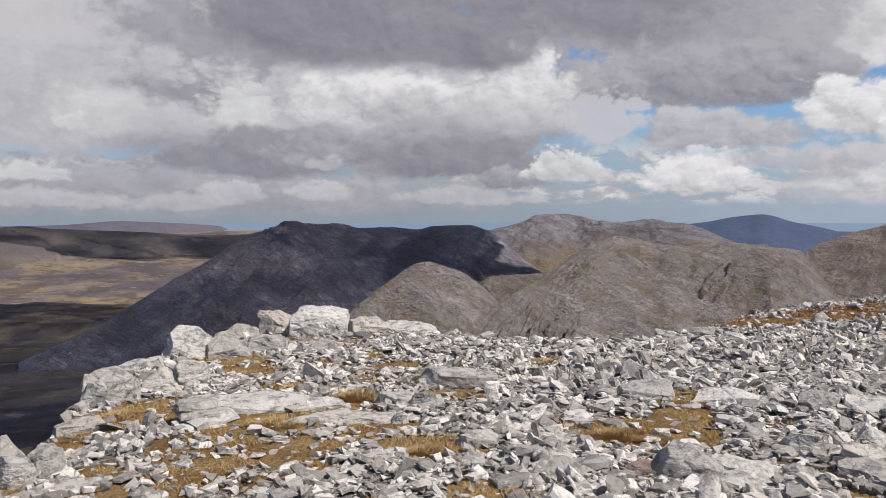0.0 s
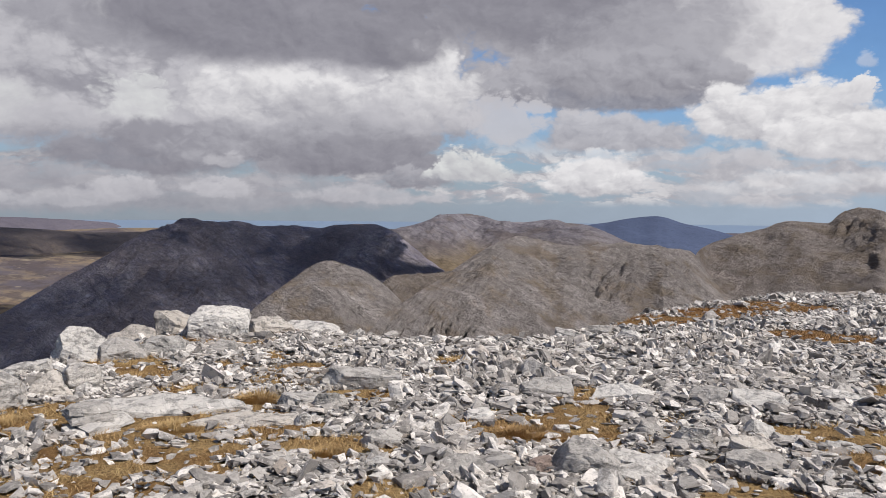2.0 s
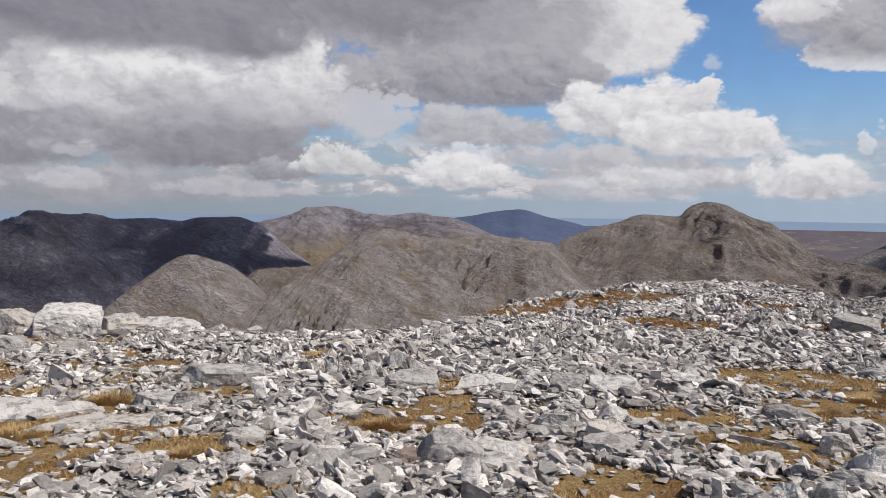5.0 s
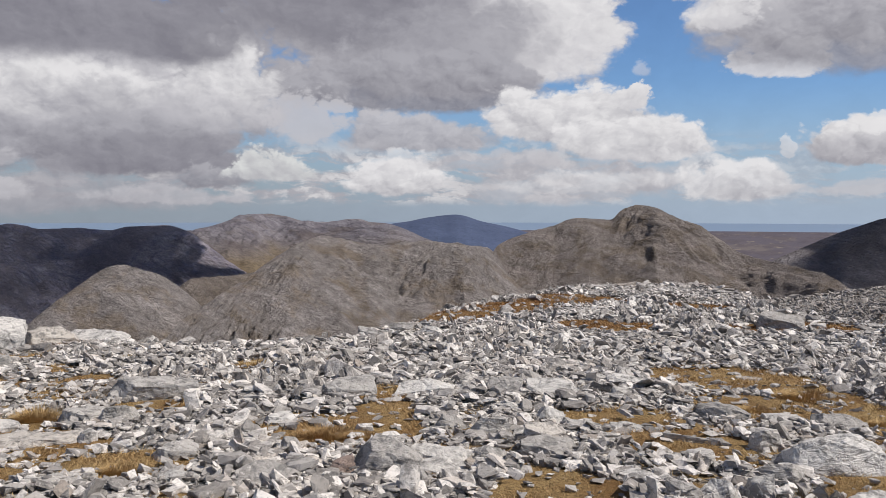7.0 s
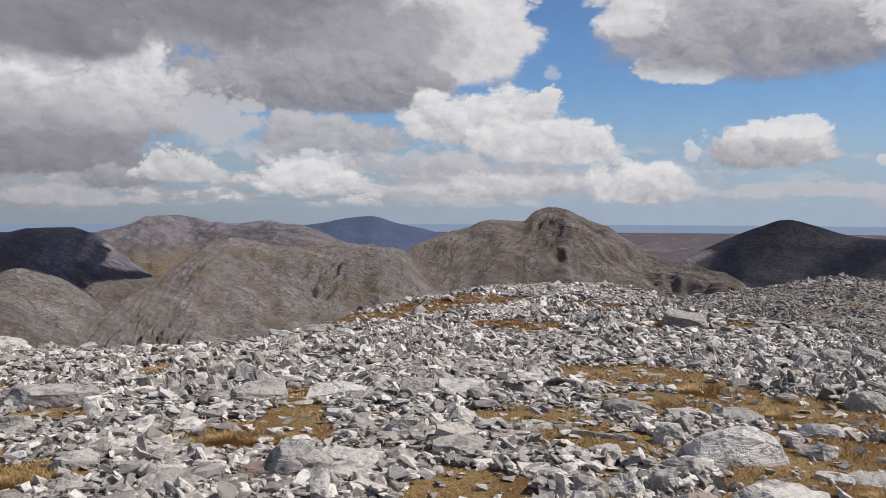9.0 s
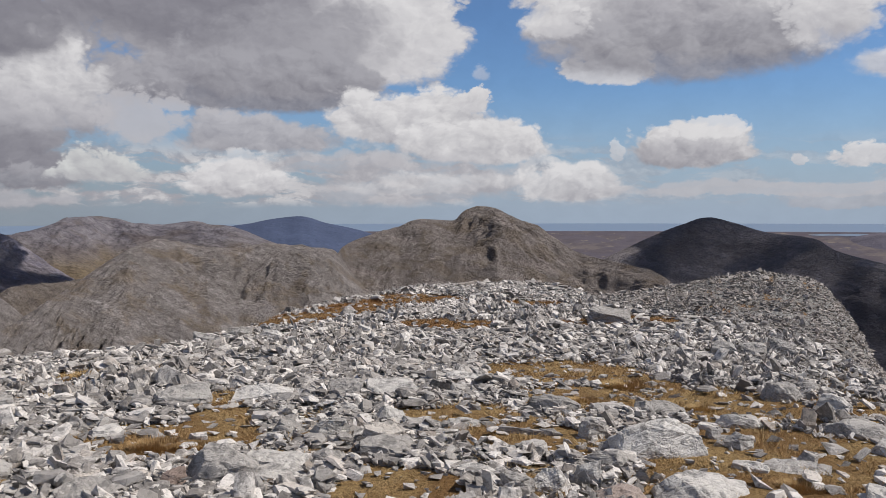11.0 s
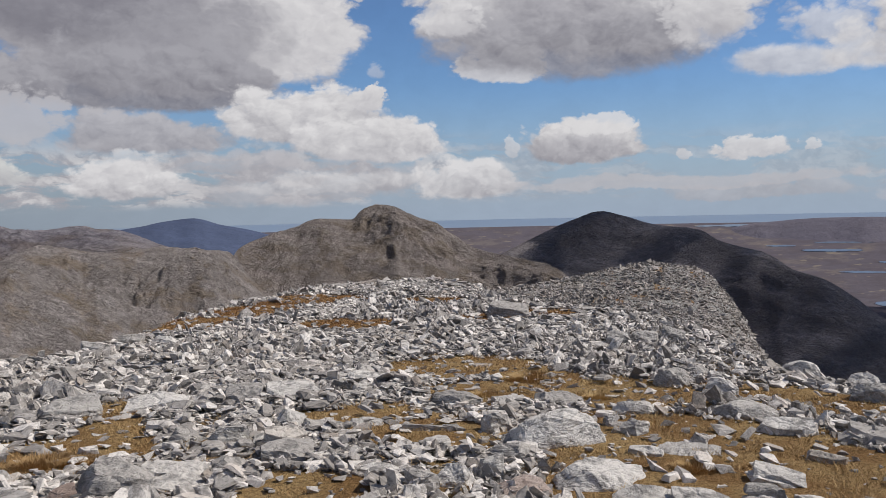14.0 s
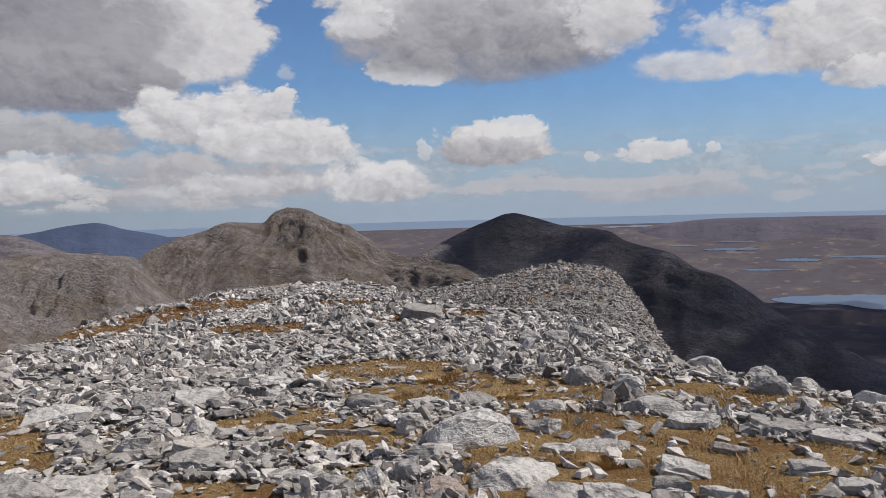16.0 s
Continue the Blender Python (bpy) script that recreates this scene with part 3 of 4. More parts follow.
def mountain(name, label, ridge, mat, slope, rough, grain, seed, step=0.11, round_top=30.0, front=100, back_slope=0.7, skew=0.0, dip=0.45, gullies=0.3):
    """A mountain along a crest given as (bearing, height angle, distance); its flanks fall to the low country."""
    az = np.arange(ridge[0][0], ridge[-1][0] + step / 2, step)
    el = curve(az, [(a, e) for a, e, _ in ridge])
    rc = curve(az, [(a, d) for a, _, d in ridge])
    rc = rc * (1 + 0.03 * (fbm(az * 0.35, az * 0 + seed, 3, seed) - 0.5))
    zc = EYE + rc * np.tan(np.radians(el))
    base = -330.0 if rc.mean() < 2600 else -420.0
    lf, lb = (zc - base) / slope + 2.2 * round_top, 260.0 + 0 * zc
    s = np.concatenate([-np.linspace(1, 0, front) ** 1.35, np.linspace(0, 1, 16)[1:]])
    S, A = np.meshgrid(s, az)
    d = np.where(S < 0, -S * lf[:, None], S * lb[:, None])
    R = rc[:, None] + np.where(S < 0, -d, d)
    fall = np.where(S < 0, slope, back_slope) * (d + 0.8 * round_top * (np.exp(-d / round_top) - 1))
    X, Y = polar(A + skew * d / 1000.0, R)
    # away from the crest its small steps fade into the broad shape of the flank
    wide = np.exp(-0.5 * (np.arange(-int(3 / step), int(3 / step) + 1) * step / 1.2) ** 2)
    broad = np.convolve(np.pad(zc, len(wide) // 2, "edge"), wide / wide.sum(), "valid")
    keep = np.exp(-d / (1.7 * round_top))
    crest = broad[:, None] + (zc - broad)[:, None] * keep
    crest = np.minimum(crest, zc[:, None] + 0.35 * fall)
    tail = smooth(d, 0, 1.6 * round_top)
    along = np.radians(A) * rc[:, None]
    c, q = math.cos(dip), math.sin(dip)
    p1, p2 = along * c - d * q, along * q + d * c
    big = fbm(X / (grain * 7), Y / (grain * 7), 4, seed + 3, 0.5, True) - 0.62
    folds = fbm(p1 / (grain * 2.6) + 0.6 * big, p2 / (grain * 0.8), 5, seed + 5, 0.58, True) - 0.62
    crags = fbm(p1 / (grain * 0.8), p2 / (grain * 0.6) + 0.8 * folds, 4, seed + 7, 0.5, True) - 0.6
    gully = fbm((along + 0.9 * d) / (grain * 4) + 1.6 * big, d / (grain * 9), 4, seed + 11, 0.55, True) - 0.62
    ledge = smooth(fbm(X / (grain * 5), Y / (grain * 5), 3, seed + 13), 0.42, 0.62)
    Z = crest - fall + tail * rough * (2.6 * big + gullies * gully) + (0.3 + 0.7 * tail) * rough * 1.0 * folds * (0.3 + 1.1 * ledge) + (0.25 + 0.75 * tail) * rough * 0.6 * crags * (0.25 + 1.1 * ledge)
    ob = mesh_np(name, np.stack([X, Y, Z], -1).reshape(-1, 3), grid_faces(*A.shape), [mat], None, True)
    tagged(ob, label, "mountain")
    return ob


mountain("mountain", "grey rocky cone-shaped hill below the summit ridge", [(-9.5, -12, 640), (-7.5, -8.2, 690), (-5.94, -6.5, 720), (-3.24, -4.45, 750), (-1.89, -3.6, 760), (-0.93, -3.42, 760),
         (0.62, -3.9, 765), (2.16, -4.75, 770), (4.0, -6.5, 760), (6.5, -12, 700)], grey_crag, 0.9, 11.0, 16.0, 40)
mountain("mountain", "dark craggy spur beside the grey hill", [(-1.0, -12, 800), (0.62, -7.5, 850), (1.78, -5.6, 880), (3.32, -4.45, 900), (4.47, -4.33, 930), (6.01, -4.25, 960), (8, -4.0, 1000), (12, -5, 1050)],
         shaded_spur, 1.0, 13.0, 16.0, 50, gullies=0.8)
mountain("mountain", "broad ridge of bare grey quartzite with grassy gullies", [(-1.0, -14, 560), (1.0, -9.0, 640), (2.55, -7.15, 700), (4.48, -5.8, 760), (6.77, -4.45, 830), (8.28, -3.3, 880), (10.53, -2.07, 930), (11.82, -1.69, 950), (13.11, -1.88, 960),
         (14.93, -2.17, 965), (16.36, -2.3, 970), (18.47, -2.01, 980), (20.19, -2.2, 985), (21.87, -2.27, 990), (22.9, -2.5, 1000), (23.5, -3.0, 1000), (24.6, -4.6, 990), (30, -9, 940)], grey_crag, 0.62, 17.0, 22.0, 60, front=190, round_top=60)
mountain("mountain", "brown-grey rocky dome with a rounded summit knob", [(21.6, -11.0, 880), (22.6, -7.4, 920), (23.1, -4.6, 960), (23.35, -2.75, 1000), (24.05, -2.1, 1080), (25.98, -1.35, 1120), (27.52, -0.96, 1150), (28.3, -0.6, 1160), (29.05, -0.44, 1165), (30.2, -0.5, 1170), (31.2, -0.55, 1175),
         (31.92, 0.09, 1180), (33.05, 0.4, 1180), (34.19, 0.21, 1175), (35.51, -0.5, 1170), (36.82, -0.92, 1160), (38.13, -1.87, 1150), (39.6, -2.75, 1130), (41.05, -3.2, 1110), (43.19, -3.65, 1080), (44.6, -4.05, 1060), (49, -7.5, 980)],
         dome_crag, 0.62, 17.0, 24.0, 70, front=190, round_top=50)
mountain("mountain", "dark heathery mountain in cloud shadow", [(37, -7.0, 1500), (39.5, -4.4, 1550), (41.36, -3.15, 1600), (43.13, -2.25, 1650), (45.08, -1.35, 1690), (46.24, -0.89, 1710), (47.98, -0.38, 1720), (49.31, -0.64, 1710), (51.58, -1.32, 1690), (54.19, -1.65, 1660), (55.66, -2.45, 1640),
         (58.56, -3.33, 1600), (59.97, -4.25, 1570), (61.72, -4.83, 1540), (63.43, -5.9, 1510), (64.78, -6.95, 1490), (68, -8.8, 1450), (73, -11.5, 1400)], hazy_brown_heath, 0.6, 22.0, 34.0, 80, front=130, round_top=50)
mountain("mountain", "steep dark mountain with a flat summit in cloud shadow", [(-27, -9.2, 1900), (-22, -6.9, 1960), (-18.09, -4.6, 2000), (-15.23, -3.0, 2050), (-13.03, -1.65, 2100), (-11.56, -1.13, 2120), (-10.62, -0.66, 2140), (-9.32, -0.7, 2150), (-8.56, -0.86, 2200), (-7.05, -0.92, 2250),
         (-5.53, -1.14, 2300), (-3.61, -1.08, 2320), (-1.69, -1.24, 2300), (-0.54, -1.01, 2250), (1.78, -0.93, 2200), (2.93, -1.3, 2150), (3.89, -1.97, 2120), (5.24, -3.1, 2080), (8, -5, 2000)], hazy_heath, 0.62, 26.0, 44.0, 90, front=120, round_top=60)
mountain("mountain", "pale rocky mountain ridge beyond the valley", [(0, -3.5, 2750), (3.12, -1.32, 2800), (4.47, -1.02, 2850), (5.61, -0.65, 2900), (6.37, -0.28, 2950), (7.7, -0.2, 2980), (9.4, -0.36, 3000), (10.15, -0.63, 3000), (12.0, -0.76, 3020), (13.47, -0.58, 3000), (14.19, -0.54, 2980),
         (14.92, -0.74, 2960), (16.35, -0.92, 2940), (18.81, -1.88, 2900), (22, -3.0, 2850)], pale_ridge, 0.4, 22.0, 60.0, 100, front=80, round_top=80)
mountain("mountain", "distant mountain coloured blue-grey for haze", [(13, -2.2, 3900), (16.35, -0.9, 3950), (17.75, -0.66, 4000), (19.14, -0.4, 4000), (20.84, -0.24, 4000), (21.34, -0.31, 4000), (22.51, -0.68, 4000), (24.14, -1.02, 3980), (25.41, -1.36, 3950), (28, -2.4, 3900)], haze_blue_moor, 0.35, 8.0, 110.0, 110, front=50, round_top=120)
mountain("mountain", "long flat-topped far hill of brown moor", [(-36, -1.2, 4600), (-30, -0.9, 4600), (-25.02, -0.86, 4600), (-23.09, -0.75, 4600), (-21.1, -0.62, 4600), (-18.72, -0.71, 4600), (-16.62, -0.83, 4600), (-15.02, -0.95, 4600), (-14.12, -1.3, 4600), (-12, -2.2, 4600)], hazed_moor, 0.45, 8.0, 120.0, 120, front=50, round_top=100)
mountain("mountain", "low dark brown hill across the valley", [(-36, -1.6, 4000), (-30, -1.2, 4000), (-26.58, -0.9, 4000), (-25.02, -1.06, 4000), (-19.76, -1.32, 4000), (-15.21, -1.58, 4000), (-11.5, -1.5, 3950), (-8, -2.5, 3900)], brown_moor, 0.4, 12.0, 110.0, 130, front=90, round_top=100)
mountain("mountain", "long low moorland hill on the plain", [(50, -2.9, 4300), (55.3, -1.86, 4300), (58.23, -1.3, 4300), (62.46, -1.05, 4300), (69.03, -1.06, 4300), (76, -1.2, 4300), (84, -1.6, 4300)], hazed_moor, 0.3, 6.0, 120.0, 140, front=60, round_top=150)



def shade_cloud(x, y, z, sx, sy, sz, seed, mat):
    """An unseen cumulus, added high towards the sun to shade the ground at x, y, z."""
    away = heading(SUN_AZ, SUN_EL) * 1500.0
    crng = np.random.default_rng(seed)
    bm = bmesh.new()
    bmesh.ops.create_icosphere(bm, subdivisions=5, radius=1.0)
    off = Vector(crng.uniform(-40, 40, 3))
    for v in bm.verts:
        n = v.co.normalized()
        k = 1 + 0.42 * noise.fractal(n * 1.7 + off, 0.8, 2.0, 5)
        v.co = Vector((n.x * sx, n.y * sy, (n.z if n.z > 0 else 0.35 * n.z) * sz)) * k
    me = bpy.data.meshes.new("cloud")
    bm.to_mesh(me)
    bm.free()
    me.materials.append(mat)
    ob = new("cloud", me)
    ob.location = Vector((x, y, z)) + away
    return tagged(ob, "grey-white cumulus cloud out of view, added to shade the hills", "cloud", "drifting clouds", "structure")


def vapour_nodes(thin, thick):
    def build(n, place, bsdf):
        n.put(bsdf.inputs["Base Color"], n.mix(n.noise(place, 0.01, 5.0), (0.78, 0.78, 0.8), (0.86, 0.86, 0.87)))
        n.put(bsdf.inputs["Alpha"], n.ramp(n.noise(place, 0.004, 5.0, 0.6), 0.35, 0.65, thin, thick))
        n.put(bsdf.inputs["Roughness"], 1.0)
        n.put(bsdf.inputs["Specular IOR Level"], 0.0)
    return build


vapour = material("cloud_vapour", vapour_nodes(0.4, 0.8))
thin_vapour = material("thin_cloud_vapour", vapour_nodes(0.2, 0.75))
shade_cloud(-850, 1780, -230, 1020, 760, 120, 3, vapour)
shade_cloud(1580, 830, -200, 650, 600, 110, 4, vapour)
shade_cloud(2060, 880, -250, 400, 400, 90, 6, vapour)
shade_cloud(-1500, 3700, -150, 950, 330, 90, 5, thin_vapour)


def water(name, label, az0, az1, r0, r1, lift, seed):
    """A sheet of water lying on the low country, with a winding shore."""
    az = np.linspace(az0, az1, 120)
    t = (az - az0) / (az1 - az0)
    swell = np.sqrt(np.clip(4 * t * (1 - t), 0, 1))
    mid = 0.5 * (r0 + r1) + 0.3 * (r1 - r0) * (fbm(t * 5, 0 * t + seed, 4, seed) - 0.5)
    half = 0.5 * (r1 - r0) * swell * (0.5 + fbm(t * 9, 0 * t + seed, 4, seed + 2))
    rows = []
    for k in np.linspace(-1, 1, 5):
        r = mid + k * half
        x, y = polar(az, r)
        rows.append(np.stack([x, y, floor_height(az, r) + lift], -1))
    return tagged(mesh_np(name, np.stack(rows).reshape(-1, 3), grid_faces(5, 120)[:, ::-1], [lake_water], None, True), label, "water", kind="structure")


water("water", "blue lake on the brown plain", 64.6, 80, 2560, 2760, 1.2, 3)
water("water", "small pale lake on the moor", 64.8, 67.6, 3350, 3410, 1.2, 5)
water("water", "narrow lake on the moor", 68.0, 76, 3418, 3472, 1.2, 6)
water("water", "far lake below the horizon", 60.5, 64.0, 3578, 3632, 1.2, 7)
water("water", "far inlet of the sea", 54.0, 60.0, 4336, 4444, 1.2, 8)
water("water", "small bright lake far out on the plain", 58.4, 60.2, 3714, 3756, 1.2, 11)
water("water", "thin bright lake far out on the plain", 61.2, 64.6, 3812, 3848, 1.2, 12)
water("water", "thin pale lake near the far shore", 66.0, 71.0, 3970, 4000, 1.2, 14)
water("water", "narrow pale lake among brown bogs", 62.6, 66.0, 3162, 3198, 1.2, 13)

# ---- rocks on the summit ----
WORDS = {"block": "squared grey quartzite block standing on the summit turf", "boulder": "weathered grey quartzite boulder with dark lichen stains",
         "crag": "jagged pale quartzite crag boulder at the edge of the summit", "slab": "flat pale quartzite slab lying on the scree", "ledge": "broad low slab of pale banded bedrock quartzite",
         "layered": "low layered outcrop of thin grey quartzite flags", "wedge": "sharp wedge-shaped grey quartzite rock among the scree",
         "plank": "long thin pale quartzite splinter lying on turf", "pink": "rounded pinkish-brown quartzite stone"}
pink_stone = material("pink_quartzite", rock_nodes((0.34, 0.25, 0.20), (0.44, 0.36, 0.31), (0.20, 0.15, 0.125), (0.38, 0.25, 0.17)))
rock_rng = np.random.default_rng(7)


def chop(bm, way, reach):
    """Breaks off what lies past a plane that faces way, reach from the middle of the unit block."""
    n = Vector(way).normalized()
    bmesh.ops.bisect_plane(bm, geom=bm.verts[:] + bm.edges[:] + bm.faces[:], plane_co=Vector((0, 0, 0.5)) + n * reach, plane_no=n, clear_outer=True)
    rim = [e for e in bm.edges if e.is_boundary]
    if rim:
        bmesh.ops.holes_fill(bm, edges=rim, sides=0)


def rock_mesh(kind, size, rng, grain=0.06):
    """A broken stone: a block whose corners have been knocked off, with layered and worn faces."""
    bm = bmesh.new()
    bmesh.ops.create_cube(bm, size=1.0)
    draw = rng.uniform(0.86, 1.0)
    for v in bm.verts:
        top = v.co.z > 0
        v.co = Vector((v.co.x * (draw if top else 1) + rng.uniform(-0.05, 0.05), v.co.y * (draw if top else 1) + rng.uniform(-0.05, 0.05), v.co.z + 0.5 - (0.1 * rng.random() if top else 0)))
    u = rng.uniform
    side = 1 if rng.random() < 0.5 else -1
    if kind == "wedge":
        chop(bm, (0.55 * side, -0.25, 0.8), 0.2)
        chop(bm, (-0.8 * side, -0.3, 0.45), 0.4)
    if kind == "crag":
        chop(bm, (0.5, -0.45, 0.75), 0.24)
        chop(bm, (-0.75, 0.1, 0.6), 0.33)
    count = {"block": 6, "slab": 6, "ledge": 6, "plank": 2, "wedge": 5, "crag": 6, "layered": 5}.get(kind, 9)
    for k in range(count):
        a = 2 * math.pi * (k + u(-0.45, 0.45)) / count
        if kind in ("slab", "ledge", "layered", "plank"):
            chop(bm, (math.cos(a), math.sin(a), u(-0.1, 0.5)), u(0.40, 0.56))
        elif kind == "block":
            chop(bm, (math.cos(a), math.sin(a), u(0.0, 0.9)), u(0.44, 0.58))
        else:
            chop(bm, (math.cos(a), math.sin(a), u(0.05, 1.2)), u(0.36, 0.5))
    # the top is broken into two or three planes
    for k in range(2):
        a = u(0, 2 * math.pi)
        chop(bm, (0.35 * math.cos(a), 0.35 * math.sin(a), 1.0), u(0.34, 0.42))
    bmesh.ops.dissolve_degenerate(bm, dist=0.004, edges=bm.edges)
    for v in bm.verts:
        v.co = Vector(a * b for a, b in zip(v.co, size))
    small, large = min(size), max(size)
    bmesh.ops.bevel(bm, geom=list(bm.edges), offset=0.018 * small + 0.001 * large, segments=1, affect="EDGES", clamp_overlap=True)
    bmesh.ops.triangulate(bm, faces=bm.faces)
    for _ in range(5):
        lim = grain * large
        long = [e for e in bm.edges if e.calc_length() > lim]
        if not long:
            break
        bmesh.ops.subdivide_edges(bm, edges=long, cuts=1)
        bmesh.ops.triangulate(bm, faces=[f for f in bm.faces if len(f.verts) > 3])
    bm.normal_update()
    off = Vector(rng.uniform(-50, 50, 3))
    lean = rng.uniform(-0.25, 0.25, 2)
    moved = []
    for v in bm.verts:
        p = v.co / large
        n = noise.fractal(p * 4.0 + off, 0.9, 2.1, 4)
        bed = (v.co.z + lean[0] * v.co.x + lean[1] * v.co.y) / small * 3.4
        layer = noise.noise(Vector((p.x * 1.6, p.y * 1.6, bed)) + off)
        layer = 0.6 * max(-0.35, min(0.35, 3.0 * layer)) + 0.4 * layer
        out = Vector((v.normal.x, v.normal.y, 0.2 * v.normal.z))
        # fractured chunks, each set in or out a little, with creases between
        gap, seat = noise.voronoi(Vector((p.x * 3.3, p.y * 3.3, p.z * 5.0)) + off)
        chunk = noise.cell(seat[0] * 7.3) * 0.016 - 0.014 * max(0.0, 1.0 - 6.0 * (gap[1] - gap[0]))
        moved.append(v.co + v.normal * ((0.03 * n + chunk) * large ** 0.6 * small ** 0.4) + out * (0.06 * layer * small))
    for v, p in zip(bm.verts, moved):
        v.co = p
    me = bpy.data.meshes.new("rock")
    bm.to_mesh(me)
    bm.free()
    return me


def rock(kind, az, r, width, depth, height, tip=8, slope=0):
    """A single large rock: bearing and distance of its middle, its size above the plateau, its tilt towards the eye and to the side."""
    x, y = polar(az, r)
    z = min(float(ground_height(np.array([x + a]), np.array([y + b]))[0]) for a, b in ((0, 0), (-width / 3, 0), (width / 3, 0), (0, -depth / 3)))
    z = max(z, -0.45)
    tall = height * (0.6 if kind in ("ledge", "layered") else 1.0) + 0.06 - min(z, 0)
    at = pose(x, y, z - 0.06, tip * (0.6 if tall > 0.5 * width else 1.0), slope, -az + rock_rng.uniform(-26, 26) * (0.3 if kind in ("ledge", "plank") else 1.0))
    if kind == "layered":
        # an outcrop of flags lying on one another
        ob = new("outcrop")
        ob.matrix_world = at
        count = 5 if height > 0.14 else 4
        for k in range(count):
            s = 1.0 - 0.09 * k
            me = rock_mesh("layered", (width * s * rock_rng.uniform(0.8, 1.0), depth * s, tall / count * 1.25), rock_rng)
            me.materials.append(boulder_stone)
            flag = new("slab", me)
            flag.parent = ob
            flag.matrix_basis = pose(rock_rng.uniform(-0.1, 0.1) * width, (0.08 * k + rock_rng.uniform(-0.05, 0.05)) * depth, tall / count * k * 0.95,
                                     rock_rng.uniform(-3, 3), rock_rng.uniform(-3, 3), rock_rng.uniform(-12, 12))
    else:
        me = rock_mesh(kind, (width, depth, tall), rock_rng)
        me.materials.append(pink_stone if kind == "pink" else boulder_stone)
        ob = new("rock", me)
        ob.matrix_world = at
    tagged(ob, WORDS[kind], "outcrop" if kind == "layered" else "rock", "large summit rocks")
    ROCKS.append((x, y, width, depth, radians(az)))
    return ob


ROCKS = []
rock("block", -11.31, 11.18, 0.51, 0.41, 0.31, 6, 3)
rock("block", -8.40, 10.74, 0.71, 0.49, 0.40, 8, 6)
rock("boulder", -5.15, 11.18, 0.60, 0.36, 0.23, 10, 5)
rock("slab", -2.49, 11.61, 0.88, 0.44, 0.11, 8, 6)
rock("crag", -16.68, 9.47, 0.63, 0.50, 0.44, 14, -8)
rock("slab", -14.21, 10.82, 0.58, 0.41, 0.22, 16, 8)
rock("block", -16.85, 7.94, 0.32, 0.26, 0.27, 5, 0)
rock("boulder", -14.52, 9.30, 0.50, 0.35, 0.22, 12, 5)
rock("boulder", -12.02, 9.50, 0.52, 0.26, 0.23, 10, -6)
rock("slab", -19.95, 8.91, 0.57, 0.34, 0.19, 10, -4)
rock("boulder", -21.68, 7.51, 0.52, 0.41, 0.33, 10, -8)
rock("wedge", -18.86, 7.73, 0.34, 0.24, 0.22, 10, -6)
rock("slab", -20.77, 7.47, 0.26, 0.18, 0.10, 10, -5)
rock("slab", -23.51, 6.61, 0.39, 0.23, 0.11, 12, -8)
rock("wedge", -26.78, 6.18, 0.25, 0.20, 0.16, 8, -8)
rock("block", -25.46, 5.53, 0.20, 0.16, 0.22, 5, -4)
rock("boulder", -27.21, 5.46, 0.22, 0.17, 0.21, 8, -5)
rock("boulder", -23.48, 7.22, 0.23, 0.19, 0.11, 8, -6)
rock("crag", -22.30, 8.23, 0.32, 0.29, 0.23, 8, -10)
rock("slab", -22.38, 5.95, 0.55, 0.27, 0.06, 12, -4)
rock("slab", -24.40, 5.20, 0.41, 0.24, 0.05, 10, 0)
rock("layered", -16.01, 6.33, 0.49, 0.34, 0.27, 6, 2)
rock("ledge", -12.06, 6.76, 1.29, 0.41, 0.18, 9, 3)
rock("ledge", -6.38, 6.29, 0.89, 0.25, 0.14, 8, 3)
rock("boulder", -8.16, 9.52, 0.36, 0.22, 0.15, 8, 0)
rock("slab", -3.09, 6.82, 0.39, 0.23, 0.12, 14, 4)
rock("slab", -5.83, 7.46, 0.36, 0.18, 0.05, 4, 0)
rock("slab", 1.05, 7.56, 0.71, 0.27, 0.20, 26, 3)
rock("boulder", -1.21, 6.68, 0.28, 0.17, 0.15, 10, 4)
rock("wedge", -1.15, 7.51, 0.23, 0.16, 0.09, 8, -5)
rock("boulder", 16.39, 5.21, 0.42, 0.29, 0.20, 14, 4)
rock("pink", 13.27, 5.13, 0.16, 0.11, 0.11, 6, 0)
rock("slab", 8.06, 5.06, 0.39, 0.23, 0.09, 14, 4)
rock("slab", 2.44, 5.66, 0.32, 0.19, 0.10, 16, 4)
rock("block", -2.96, 6.21, 0.12, 0.10, 0.10, 5, 0)
rock("boulder", 9.71, 5.68, 0.15, 0.12, 0.11, 6, 0)
rock("layered", 9.02, 6.40, 0.36, 0.21, 0.10, 6, 0)
rock("boulder", 6.78, 6.04, 0.34, 0.23, 0.05, 6, 6)
rock("slab", 13.57, 7.36, 0.52, 0.26, 0.14, 18, 4)
rock("wedge", 6.79, 4.98, 0.21, 0.15, 0.05, 6, 6)
rock("slab", -4.45, 5.30, 0.42, 0.21, 0.05, 12, 3)
rock("boulder", 2.59, 5.14, 0.28, 0.17, 0.06, 10, 2)
rock("slab", 19.83, 5.14, 0.37, 0.22, 0.08, 12, 4)
rock("wedge", 18.98, 7.33, 0.54, 0.24, 0.14, 8, 9)
rock("slab", 24.47, 7.43, 0.37, 0.26, 0.12, 22, 2)
rock("slab", 27.51, 7.42, 0.52, 0.31, 0.13, 22, 5)
rock("wedge", 23.36, 5.40, 0.25, 0.15, 0.10, 8, 10)
rock("block", 23.23, 5.98, 0.25, 0.18, 0.16, 12, 8)
